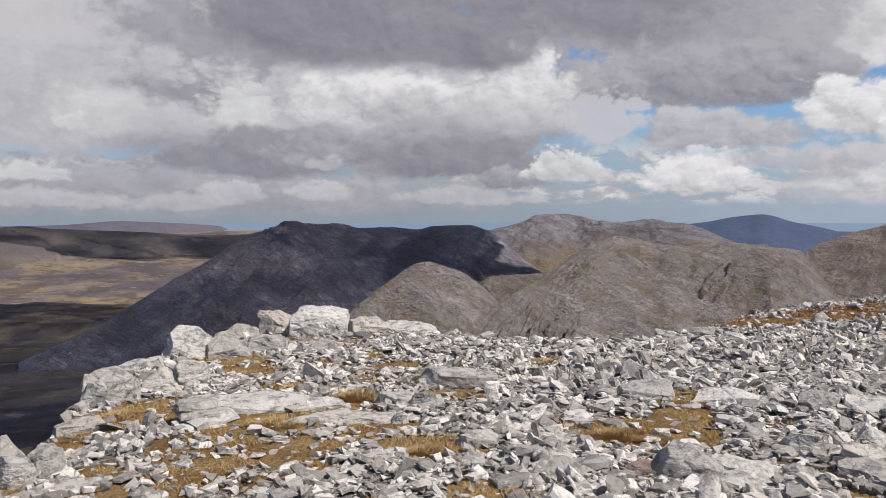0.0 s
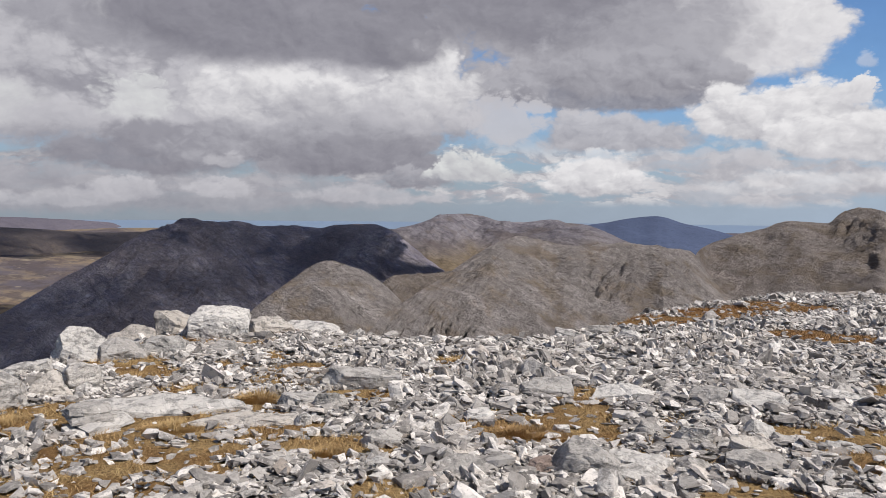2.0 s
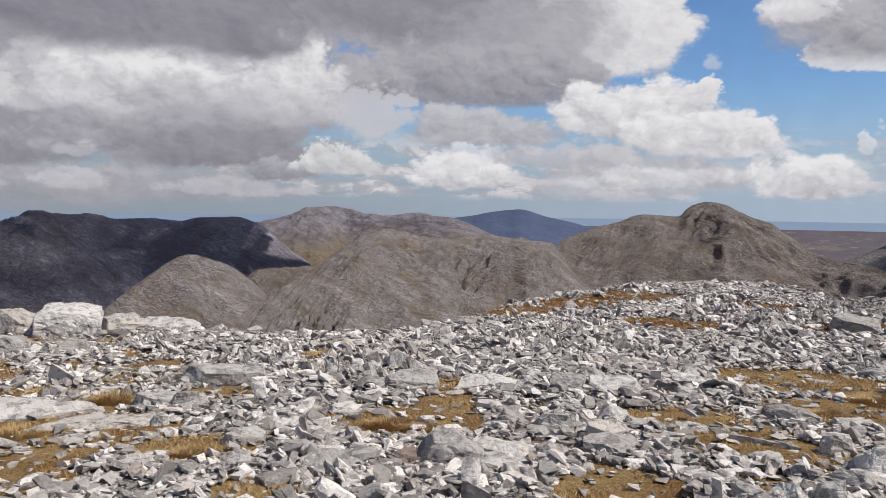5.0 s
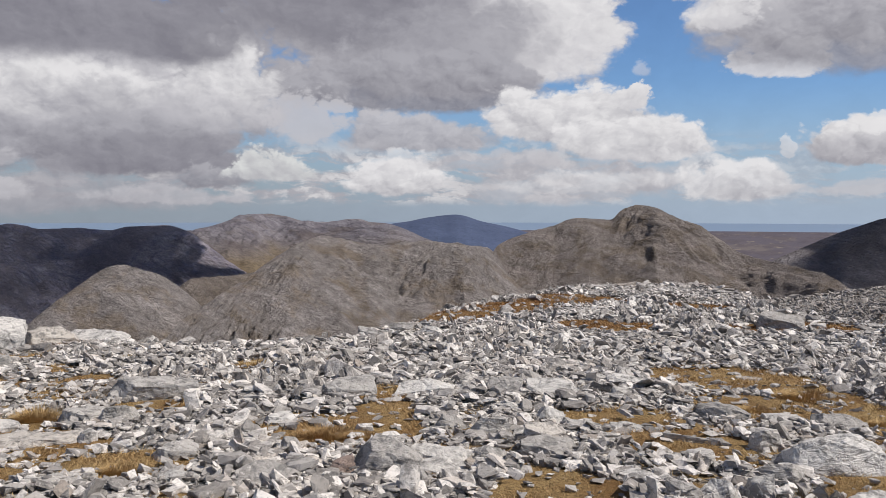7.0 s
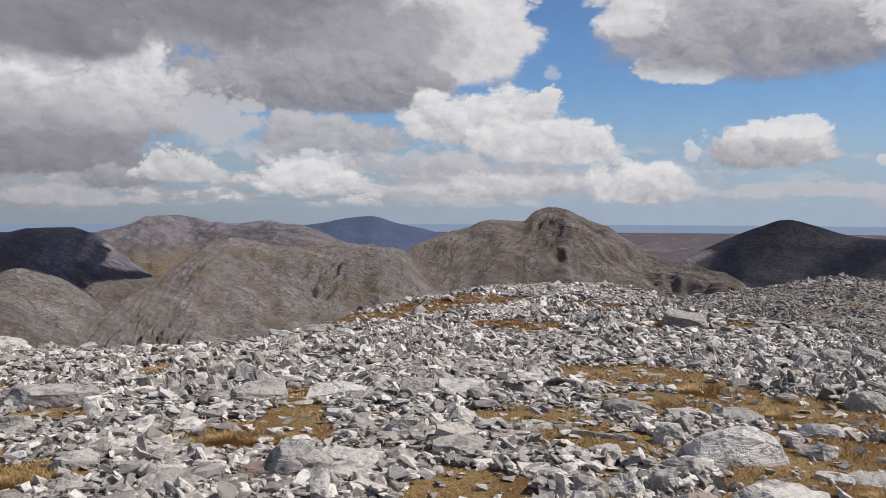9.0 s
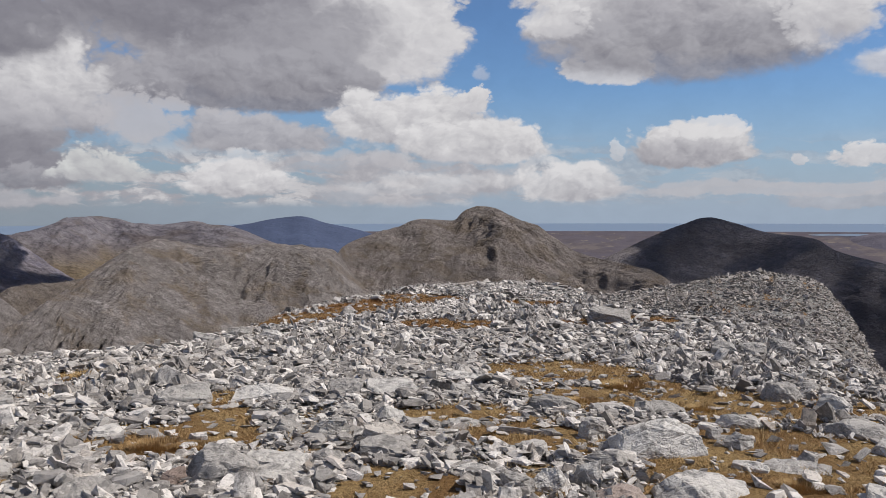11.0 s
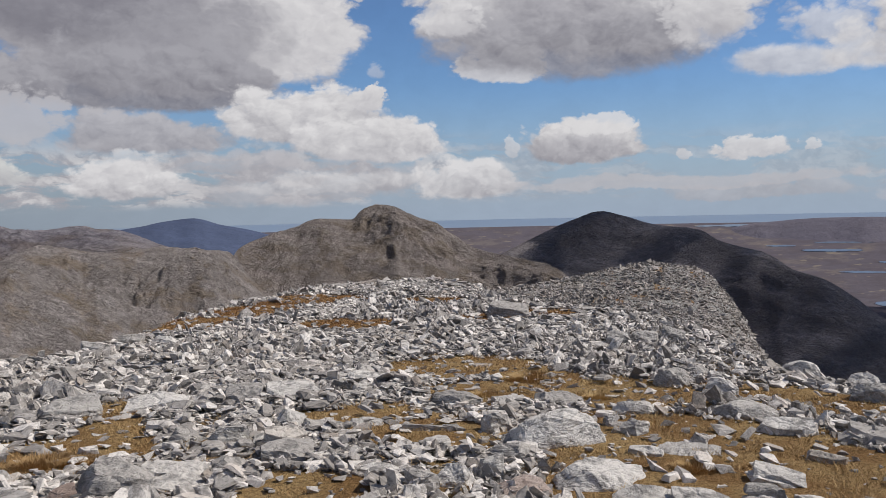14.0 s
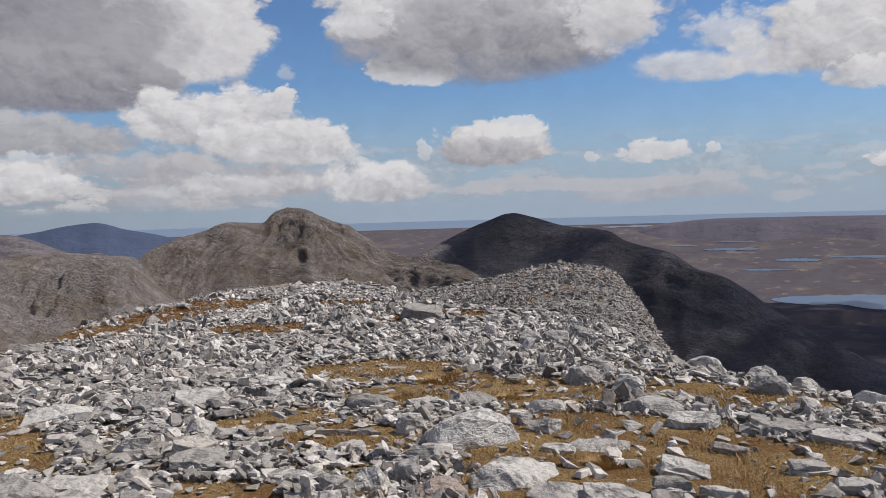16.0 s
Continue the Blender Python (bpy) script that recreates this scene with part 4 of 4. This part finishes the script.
rock("slab", 15.10, 11.03, 0.39, 0.23, 0.09, 8, 2)
rock("block", 17.20, 11.10, 0.31, 0.22, 0.15, 8, 0)
rock("boulder", 19.25, 10.89, 0.33, 0.20, 0.12, 8, 5)
rock("slab", 13.52, 7.66, 0.38, 0.23, 0.06, 14, 0)
rock("boulder", 30.43, 8.00, 0.24, 0.17, 0.09, 8, 0)
rock("wedge", 27.43, 6.40, 0.27, 0.19, 0.13, 8, 10)
rock("slab", 29.46, 6.25, 0.33, 0.20, 0.06, 18, 4)
rock("ledge", 26.91, 5.92, 0.46, 0.23, 0.08, 12, 3)
rock("slab", 19.89, 5.36, 0.40, 0.24, 0.10, 12, 2)
rock("ledge", 26.90, 5.85, 0.29, 0.17, 0.20, 12, 4)
rock("wedge", 20.54, 6.19, 0.29, 0.17, 0.10, 8, 8)
rock("boulder", 45.26, 5.78, 0.59, 0.32, 0.25, 12, -3)
rock("wedge", 45.34, 6.93, 0.42, 0.25, 0.10, 10, 4)
rock("boulder", 38.56, 6.86, 0.42, 0.25, 0.13, 10, 3)
rock("block", 32.36, 7.96, 0.37, 0.22, 0.10, 8, 4)
rock("slab", 32.28, 7.44, 0.27, 0.19, 0.07, 16, 4)
rock("block", 41.08, 6.10, 0.20, 0.14, 0.14, 8, 4)
rock("wedge", 42.22, 5.41, 0.30, 0.18, 0.10, 10, -6)
rock("boulder", 40.85, 5.08, 0.18, 0.14, 0.13, 8, 4)
rock("wedge", 38.31, 4.96, 0.21, 0.15, 0.13, 12, 5)
rock("plank", 36.83, 6.07, 0.49, 0.05, 0.05, 2, 2)
rock("slab", 36.08, 4.89, 0.20, 0.14, 0.10, 16, 4)
rock("block", 41.98, 12.36, 0.66, 0.40, 0.21, 6, 3)
rock("slab", 32.46, 6.28, 0.28, 0.17, 0.05, 14, 2)
rock("slab", 33.53, 5.13, 0.29, 0.14, 0.05, 8, 4)
rock("slab", 42.05, 6.94, 0.29, 0.18, 0.06, 10, 2)
rock("slab", 37.00, 5.68, 0.25, 0.15, 0.07, 14, 0)
rock("wedge", 48.41, 4.99, 0.56, 0.31, 0.12, 14, 6)
rock("pink", 43.14, 4.77, 0.31, 0.22, 0.08, 10, 2)
rock("slab", 51.23, 5.59, 0.22, 0.13, 0.05, 14, 2)
rock("ledge", 53.89, 5.67, 0.40, 0.20, 0.06, 12, 2)
rock("boulder", 57.34, 6.67, 0.47, 0.26, 0.13, 14, 4)
rock("slab", 59.86, 6.31, 0.40, 0.18, 0.10, 16, -8)
rock("boulder", 50.52, 6.71, 0.34, 0.21, 0.09, 10, 6)
rock("wedge", 50.19, 6.06, 0.19, 0.13, 0.13, 10, 8)
rock("boulder", 48.85, 6.27, 0.12, 0.10, 0.07, 8, 0)
rock("block", 49.31, 9.75, 0.29, 0.23, 0.17, 4, 0)
rock("boulder", 51.02, 9.87, 0.38, 0.30, 0.17, 6, 0)
rock("block", 52.84, 9.86, 0.26, 0.21, 0.20, 4, 0)
rock("boulder", 51.13, 9.29, 0.16, 0.12, 0.08, 4, 0)
rock("boulder", 54.32, 8.19, 0.27, 0.19, 0.09, 8, 4)
rock("boulder", 60.85, 8.58, 0.41, 0.25, 0.12, 10, -4)
rock("wedge", 63.85, 8.31, 0.31, 0.19, 0.13, 8, 8)
rock("wedge", 58.77, 8.57, 0.31, 0.19, 0.12, 6, 8)
rock("layered", 59.38, 5.17, 0.45, 0.22, 0.08, 6, 6)
rock("layered", 58.69, 4.83, 0.29, 0.17, 0.11, 6, 4)
rock("ledge", 65.87, 6.27, 0.63, 0.32, 0.14, 12, 3)
rock("ledge", 69.21, 6.12, 0.53, 0.26, 0.13, 12, 5)
rock("ledge", 55.23, 4.70, 0.38, 0.19, 0.09, 12, 3)
rock("layered", 66.91, 5.38, 0.32, 0.16, 0.08, 8, 3)
rock("boulder", 64.64, 7.48, 0.34, 0.21, 0.16, 10, 6)
rock("wedge", 66.61, 7.75, 0.25, 0.15, 0.13, 8, 6)
rock("boulder", 70.19, 7.28, 0.27, 0.16, 0.12, 10, 6)
rock("boulder", 52.73, 7.73, 0.32, 0.23, 0.17, 10, 4)
rock("boulder", 55.88, 7.50, 0.26, 0.18, 0.14, 8, 4)
rock("ledge", 61.74, 4.84, 0.27, 0.13, 0.09, 10, 3)
rock("ledge", 69.71, 5.18, 0.30, 0.15, 0.10, 10, 4)
rock("ledge", 51.05, 4.71, 0.37, 0.19, 0.07, 12, 0)
rock("slab", 62.09, 5.72, 0.23, 0.12, 0.05, 12, 4)
rock("ledge", 27.34, 5.59, 0.36, 0.25, 0.17, 16, 2)
rock("boulder", 24.62, 6.75, 0.20, 0.14, 0.07, 8, 5)
rock("boulder", 42.44, 5.74, 0.20, 0.12, 0.07, 8, 5)


# ---- scree ----
rng = np.random.default_rng(12)


def stone_shapes(count, flat):
    """Small broken stones: skewed blocks with a corner or two missing."""
    shapes = []
    for k in range(count):
        bm = bmesh.new()
        corners = np.array([(a, b, c) for a in (-1, 1) for b in (-1, 1) for c in (-1, 1)], float)
        corners += rng.uniform(-0.75, 0.3, (8, 3)) * np.sign(corners) * (1.0, 1.0, 0.8)
        gone = set(rng.choice(8, int(rng.integers(1, 5)), replace=False).tolist())
        p = [c * (rng.uniform(0.0, 0.6), rng.uniform(0.6, 1.0), 1) if i in gone else c for i, c in enumerate(corners)]
        for q in np.array(p) * (1.0, rng.uniform(0.45, 0.85), rng.uniform(*flat)):
            bm.verts.new(q)
        bmesh.ops.convex_hull(bm, input=bm.verts)
        bmesh.ops.delete(bm, geom=[v for v in bm.verts if not v.link_faces], context="VERTS")
        bmesh.ops.triangulate(bm, faces=bm.faces)
        bm.verts.index_update()
        shapes.append((np.array([v.co for v in bm.verts]), np.array([[v.index for v in f.verts] for f in bm.faces])))
        bm.free()
    return shapes


def broken_shapes(count, grain):
    """Larger stones, with worn and layered faces."""
    shapes = []
    for k in range(count):
        me = rock_mesh(("slab", "wedge", "layered", "wedge")[k % 4], (2.0, float(rng.uniform(0.7, 1.4)), float(rng.uniform(0.22, 0.6))), rng, grain)
        v = np.array([p.co for p in me.vertices])
        shapes.append((v - (0, 0, 0.22), np.array([p.vertices[:] for p in me.polygons])))
        bpy.data.meshes.remove(me)
    return shapes


PEBBLES = stone_shapes(90, (0.16, 0.5))
STONES = broken_shapes(48, 0.34)


def turns(yaw, tilt, way):
    """Rotation matrices: yaw about z, then a tilt about a level axis."""
    c, s = np.cos(yaw), np.sin(yaw)
    z = np.zeros_like(c)
    A = np.stack([c, -s, z, s, c, z, z, z, z + 1], -1).reshape(-1, 3, 3)
    k = np.stack([np.cos(way), np.sin(way), z], -1)
    K = np.stack([z, -k[:, 2], k[:, 1], k[:, 2], z, -k[:, 0], -k[:, 1], k[:, 0], z], -1).reshape(-1, 3, 3)
    B = np.eye(3) + np.sin(tilt)[:, None, None] * K + (1 - np.cos(tilt))[:, None, None] * (K @ K)
    return B @ A


def scatter(x, y, half, tilt_sd, sink, lift):
    """Pose of stones at x, y with half lengths: rotation, place."""
    n = len(x)
    steep = smooth(fbm(x * 0.5, y * 0.5, 3, 55), 0.52, 0.64)
    yaw = rng.normal(0.5, 1.3, n)
    tilt = np.abs(rng.normal(0, 1, n)) * tilt_sd * (0.7 + 1.2 * steep)
    way = rng.normal(0.6, 1.2, n) + np.pi * (rng.random(n) < 0.25)
    tilt = tilt * (1 - 0.7 * turf_cover(x, y))
    z = ground_height(x, y) + half * sink + lift * rng.random(n) - 0.02 * turf_cover(x, y)
    return turns(yaw, np.clip(tilt, 0, 1.25), way), np.stack([x, y, z], -1)


def scree(name, label, x, y, half, tilt_sd=0.3, sink=0.12, lift=0.03, mat=None, kinds=None):
    rot, place = scatter(x, y, half, tilt_sd, sink, lift)
    kinds = kinds or PEBBLES
    pick = rng.integers(0, len(kinds), len(x))
    V, F, base = [], [], 0
    for k, (v, f) in enumerate(kinds):
        m = pick == k
        if not m.any():
            continue
        q = np.einsum("nij,vj->nvi", rot[m], v) * half[m][:, None, None] + place[m][:, None, :]
        V.append(q.reshape(-1, 3))
        F.append((f[None] + (np.arange(m.sum()) * len(v))[:, None, None]).reshape(-1, 3) + base)
        base += q.shape[0] * q.shape[1]
    ob = mesh_np(name, np.concatenate(V), np.concatenate(F), [mat or quartzite])
    return tagged(ob, label, "scree", kind="stuff")




def summit_spots(per_m2, keep_turf, r0=3.6, over=0.9):
    """Random places on the plateau, fewer in turf."""
    n = int(per_m2 * 0.5 * math.radians(114) * 22 ** 2)
    az, r = rng.uniform(-36, 78, n), np.sqrt(rng.uniform(r0 ** 2, 22 ** 2, n))
    x, y = polar(az, r)
    c = turf_cover(x, y)
    keep = np.where(r > 11, 0.5 * keep_turf, keep_turf)
    ok = (r < curve(az, RIM) + over) & (rng.random(n) > c ** 0.7 * (1 - keep))
    return x[ok], y[ok], r[ok]


def bare(x, y):
    """True where no large rock lies."""
    free = np.ones(len(x), bool)
    for rx, ry, w, d, a in ROCKS:
        du = (x - rx) * math.cos(a) - (y - ry) * math.sin(a)
        dv = (x - rx) * math.sin(a) + (y - ry) * math.cos(a)
        free &= np.hypot(du / (0.52 * w), (dv + 0.15 * d) / (0.62 * d + 0.05)) > 1
    return free


def blocky(x, y):
    """How much of the ground larger stones cover: little on the gravel in the west, most in the middle."""
    a = np.degrees(np.arctan2(x, y))
    return (0.14 + 0.86 * smooth(a, -5, 7)) * (1 - 0.45 * smooth(a, 38, 50))


x, y, r = summit_spots(620, 0.1)
scree("gravel", "small broken pale quartzite stones covering the summit", x, y, rng.lognormal(-3.55, 0.45, len(x)).clip(0.011, 0.065), 0.6, 0.1, 0.035)
x, y, r = summit_spots(95, 0.06)
ok = bare(x, y) & (rng.random(len(x)) < blocky(x, y))
x, y, r = x[ok], y[ok], r[ok]
scree("scree", "angular grey and white quartzite stones", x, y, rng.lognormal(-3.02, 0.4, len(x)).clip(0.03, 0.12), 0.8, 0.15, 0.07, None, STONES)

# larger loose stones: the nearest are things of their own
x, y, r = summit_spots(8, 0.06)
half = rng.lognormal(-2.55, 0.32, len(x)).clip(0.075, 0.2)
clear = bare(x, y) & (rng.random(len(x)) < blocky(x, y))
x, y, r, half = x[clear], y[clear], r[clear], half[clear]
near = np.argsort(r)[:300]
rest = np.argsort(r)[300:]
scree("scree", "larger angular grey quartzite stones farther along the summit", x[rest], y[rest], half[rest], 0.6, 0.15, 0.04, None, STONES)
stone_meshes = []
for k in range(24):
    me = rock_mesh(("slab", "wedge", "block")[k % 3], (2.0, float(rng.uniform(1.0, 1.6)), float(rng.uniform(0.45, 0.85))), rng, 0.1)
    me.name = "stone"
    me.transform(Matrix.Translation((0, 0, -0.35)))
    me.materials.append(quartzite)
    stone_meshes.append(me)
rot, place = scatter(x[near], y[near], half[near], 0.55, 0.16, 0.02)
for k in range(len(near)):
    ob = new("stone", stone_meshes[k % len(stone_meshes)])
    ob.matrix_world = Matrix.Translation(place[k]) @ Matrix(rot[k].tolist()).to_4x4() @ Matrix.Scale(float(half[near][k]), 4)
    tagged(ob, "loose angular pale grey quartzite stone in the scree", "stone", "loose stones")

# the knoll and the saddle before it
n = 80000
u, v = rng.uniform(-22, 7, n), rng.uniform(-29, 4, n)
ka = radians(KNOLL_AZ)
x = KNOLL_R * math.sin(ka) + u * math.cos(ka) + v * math.sin(ka)
y = KNOLL_R * math.cos(ka) - u * math.sin(ka) + v * math.cos(ka)
ok = (rng.random(n) > 0.8 * turf_cover(x, y)) & (np.hypot(x, y) > 16.5 + 3 * rng.random(n))
scree("scree", "grey broken quartzite covering the rocky knoll", x[ok], y[ok], rng.lognormal(-2.9, 0.42, ok.sum()).clip(0.03, 0.3), 0.5, 0.1, 0.03, weathered)
few = ok & (rng.random(n) < 0.008 + 0.06 * smooth(fbm(x * 0.3, y * 0.3, 4, 91), 0.5, 0.66))
scree("scree", "broken grey blocks and crags standing out of the knoll", x[few], y[few], rng.lognormal(-2.2, 0.3, few.sum()).clip(0.1, 0.24), 0.8, -0.15, 0.02, weathered, STONES)

# ---- dry grass ----


def straw_nodes(n, place, bsdf):
    luck = n.add("ShaderNodeNewGeometry").outputs["Random Per Island"]
    c = n.mix(n.ramp(n.noise(place, 1.3, 4.0), 0.42, 0.6), (0.32, 0.185, 0.078), (0.47, 0.32, 0.145))
    c = n.mix(n.math("MULTIPLY", luck, 0.6), c, (0.52, 0.385, 0.195))
    c = n.mix(n.math("MULTIPLY", n.ramp(n.vec("LENGTH", place), 9.6, 11.4), n.ramp(n.noise(place, 0.9, 4.0), 0.35, 0.65, 0.95, 0.5)), c, (0.25, 0.12, 0.045))
    n.put(bsdf.inputs["Base Color"], c)
    n.put(bsdf.inputs["Roughness"], 0.8)
    n.put(bsdf.inputs["Specular IOR Level"], 0.2)


straw = material("dry_grass", straw_nodes)
n = 1600000
az, r = rng.uniform(-36, 78, n), np.sqrt(rng.uniform(3.6 ** 2, 21 ** 2, n))
x, y = polar(az, r)
ok = (turf_cover(x, y) * rng.random(n) > 0.27) & (r < curve(az, RIM) + 0.5)
x, y, r = x[ok], y[ok], r[ok]
clump = fbm(x * 5, y * 5, 3, 71)
tall = (0.012 + 0.03 * smooth(clump, 0.42, 0.68)) * rng.uniform(0.6, 1.3, len(x))
yaw = rng.uniform(0, 2 * np.pi, len(x))
lean = rng.normal(0, 0.8, (len(x), 2))
z = ground_height(x, y) - 0.005
wide = np.stack([np.cos(yaw), np.sin(yaw), 0 * yaw], -1) * (0.0014 + 0.00025 * r)[:, None]
root = np.stack([x, y, z], -1)
tip = root + np.stack([lean[:, 0] * tall, lean[:, 1] * tall, tall], -1)
V = np.stack([root - wide, root + wide, tip], 1).reshape(-1, 3)
tagged(mesh_np("dry_grass", V, np.arange(len(V)).reshape(-1, 3), [straw]), "short dry straw-brown mountain grass between the stones", "grass", kind="stuff")


# ---- tussocks ----
def tussock(az, r, width, tall, label):
    """A clump of dead grass: a low mound and the blades that spring from it."""
    x, y = polar(az, r)
    z = float(ground_height(np.array([x]), np.array([y]))[0])
    ob = new("grass_tussock")
    ob.matrix_world = pose(x, y, z - 0.01, 0, 0, -az)
    bm = bmesh.new()
    bmesh.ops.create_icosphere(bm, subdivisions=3, radius=1.0)
    for v in bm.verts:
        k = 1 + 0.3 * noise.fractal(v.co * 2.3 + Vector((az, r, 0)), 0.8, 2.0, 3)
        v.co = Vector((v.co.x * 0.36 * width, v.co.y * 0.27 * width, max(v.co.z, -0.1) * tall * 0.14)) * k
    me = bpy.data.meshes.new("mound")
    bm.to_mesh(me)
    bm.free()
    me.materials.append(straw)
    new("mound", me).parent = ob
    n = int(3200 * width / 0.3)
    a, q = rng.uniform(0, 2 * np.pi, n), np.sqrt(rng.uniform(0, 1, n))
    px, py = 0.5 * width * q * np.cos(a), 0.38 * width * q * np.sin(a)
    pz = 0.06 * tall * (1 - q * q)
    out = np.stack([np.cos(a) * q, np.sin(a) * q - 0.25, 0.75 + 0 * a], -1) + rng.normal(0, 0.5, (n, 3))
    root = np.stack([px, py, pz], -1)
    tip = root + out * (tall * rng.uniform(0.25, 0.8, n) * (1.1 - 0.6 * q))[:, None]
    side = np.stack([-np.sin(a), np.cos(a), 0 * a], -1) * 0.003
    V = np.stack([root - side, root + side, tip], 1).reshape(-1, 3)
    blades = mesh_np("tuft", V, np.arange(len(V)).reshape(-1, 3), [straw])
    blades.parent = ob
    tagged(ob, label, "grass tussock", "grass tussocks")


tussock(-5.9, 7.01, 0.34, 0.13, "straw-yellow grass tussock against a flat stone")
tussock(-13.3, 8.25, 0.25, 0.06, "low brown grass tussock among pale stones")
tussock(-10.1, 7.53, 0.23, 0.07, "low ochre grass tussock among pale stones")
tussock(-11.5, 6.20, 0.47, 0.07, "dark brown heather-like clump before the stone ledge")
tussock(12.1, 6.07, 0.46, 0.08, "red-brown dead grass clump beside a boulder")
tussock(7.8, 8.78, 0.27, 0.10, "small yellow grass tussock among sharp stones")
tussock(19.1, 5.08, 0.17, 0.06, "dark olive grass clump under a stone")
tussock(43.7, 7.91, 0.60, 0.09, "pale straw-yellow grass tussock on the turf")
tussock(48.1, 7.16, 0.29, 0.06, "tan grass clump on the turf")
tussock(14.3, 5.98, 0.33, 0.06, "brown grass clump between stones")
tussock(-1.3, 5.41, 0.22, 0.07, "ochre grass clump at a stone's foot")
tussock(-21.1, 6.87, 0.42, 0.06, "low ochre grass clump near the edge")
tussock(40.5, 7.18, 0.30, 0.07, "tan grass clump between stones")
tussock(54.3, 5.33, 0.33, 0.06, "wide ochre grass clump on the turf")
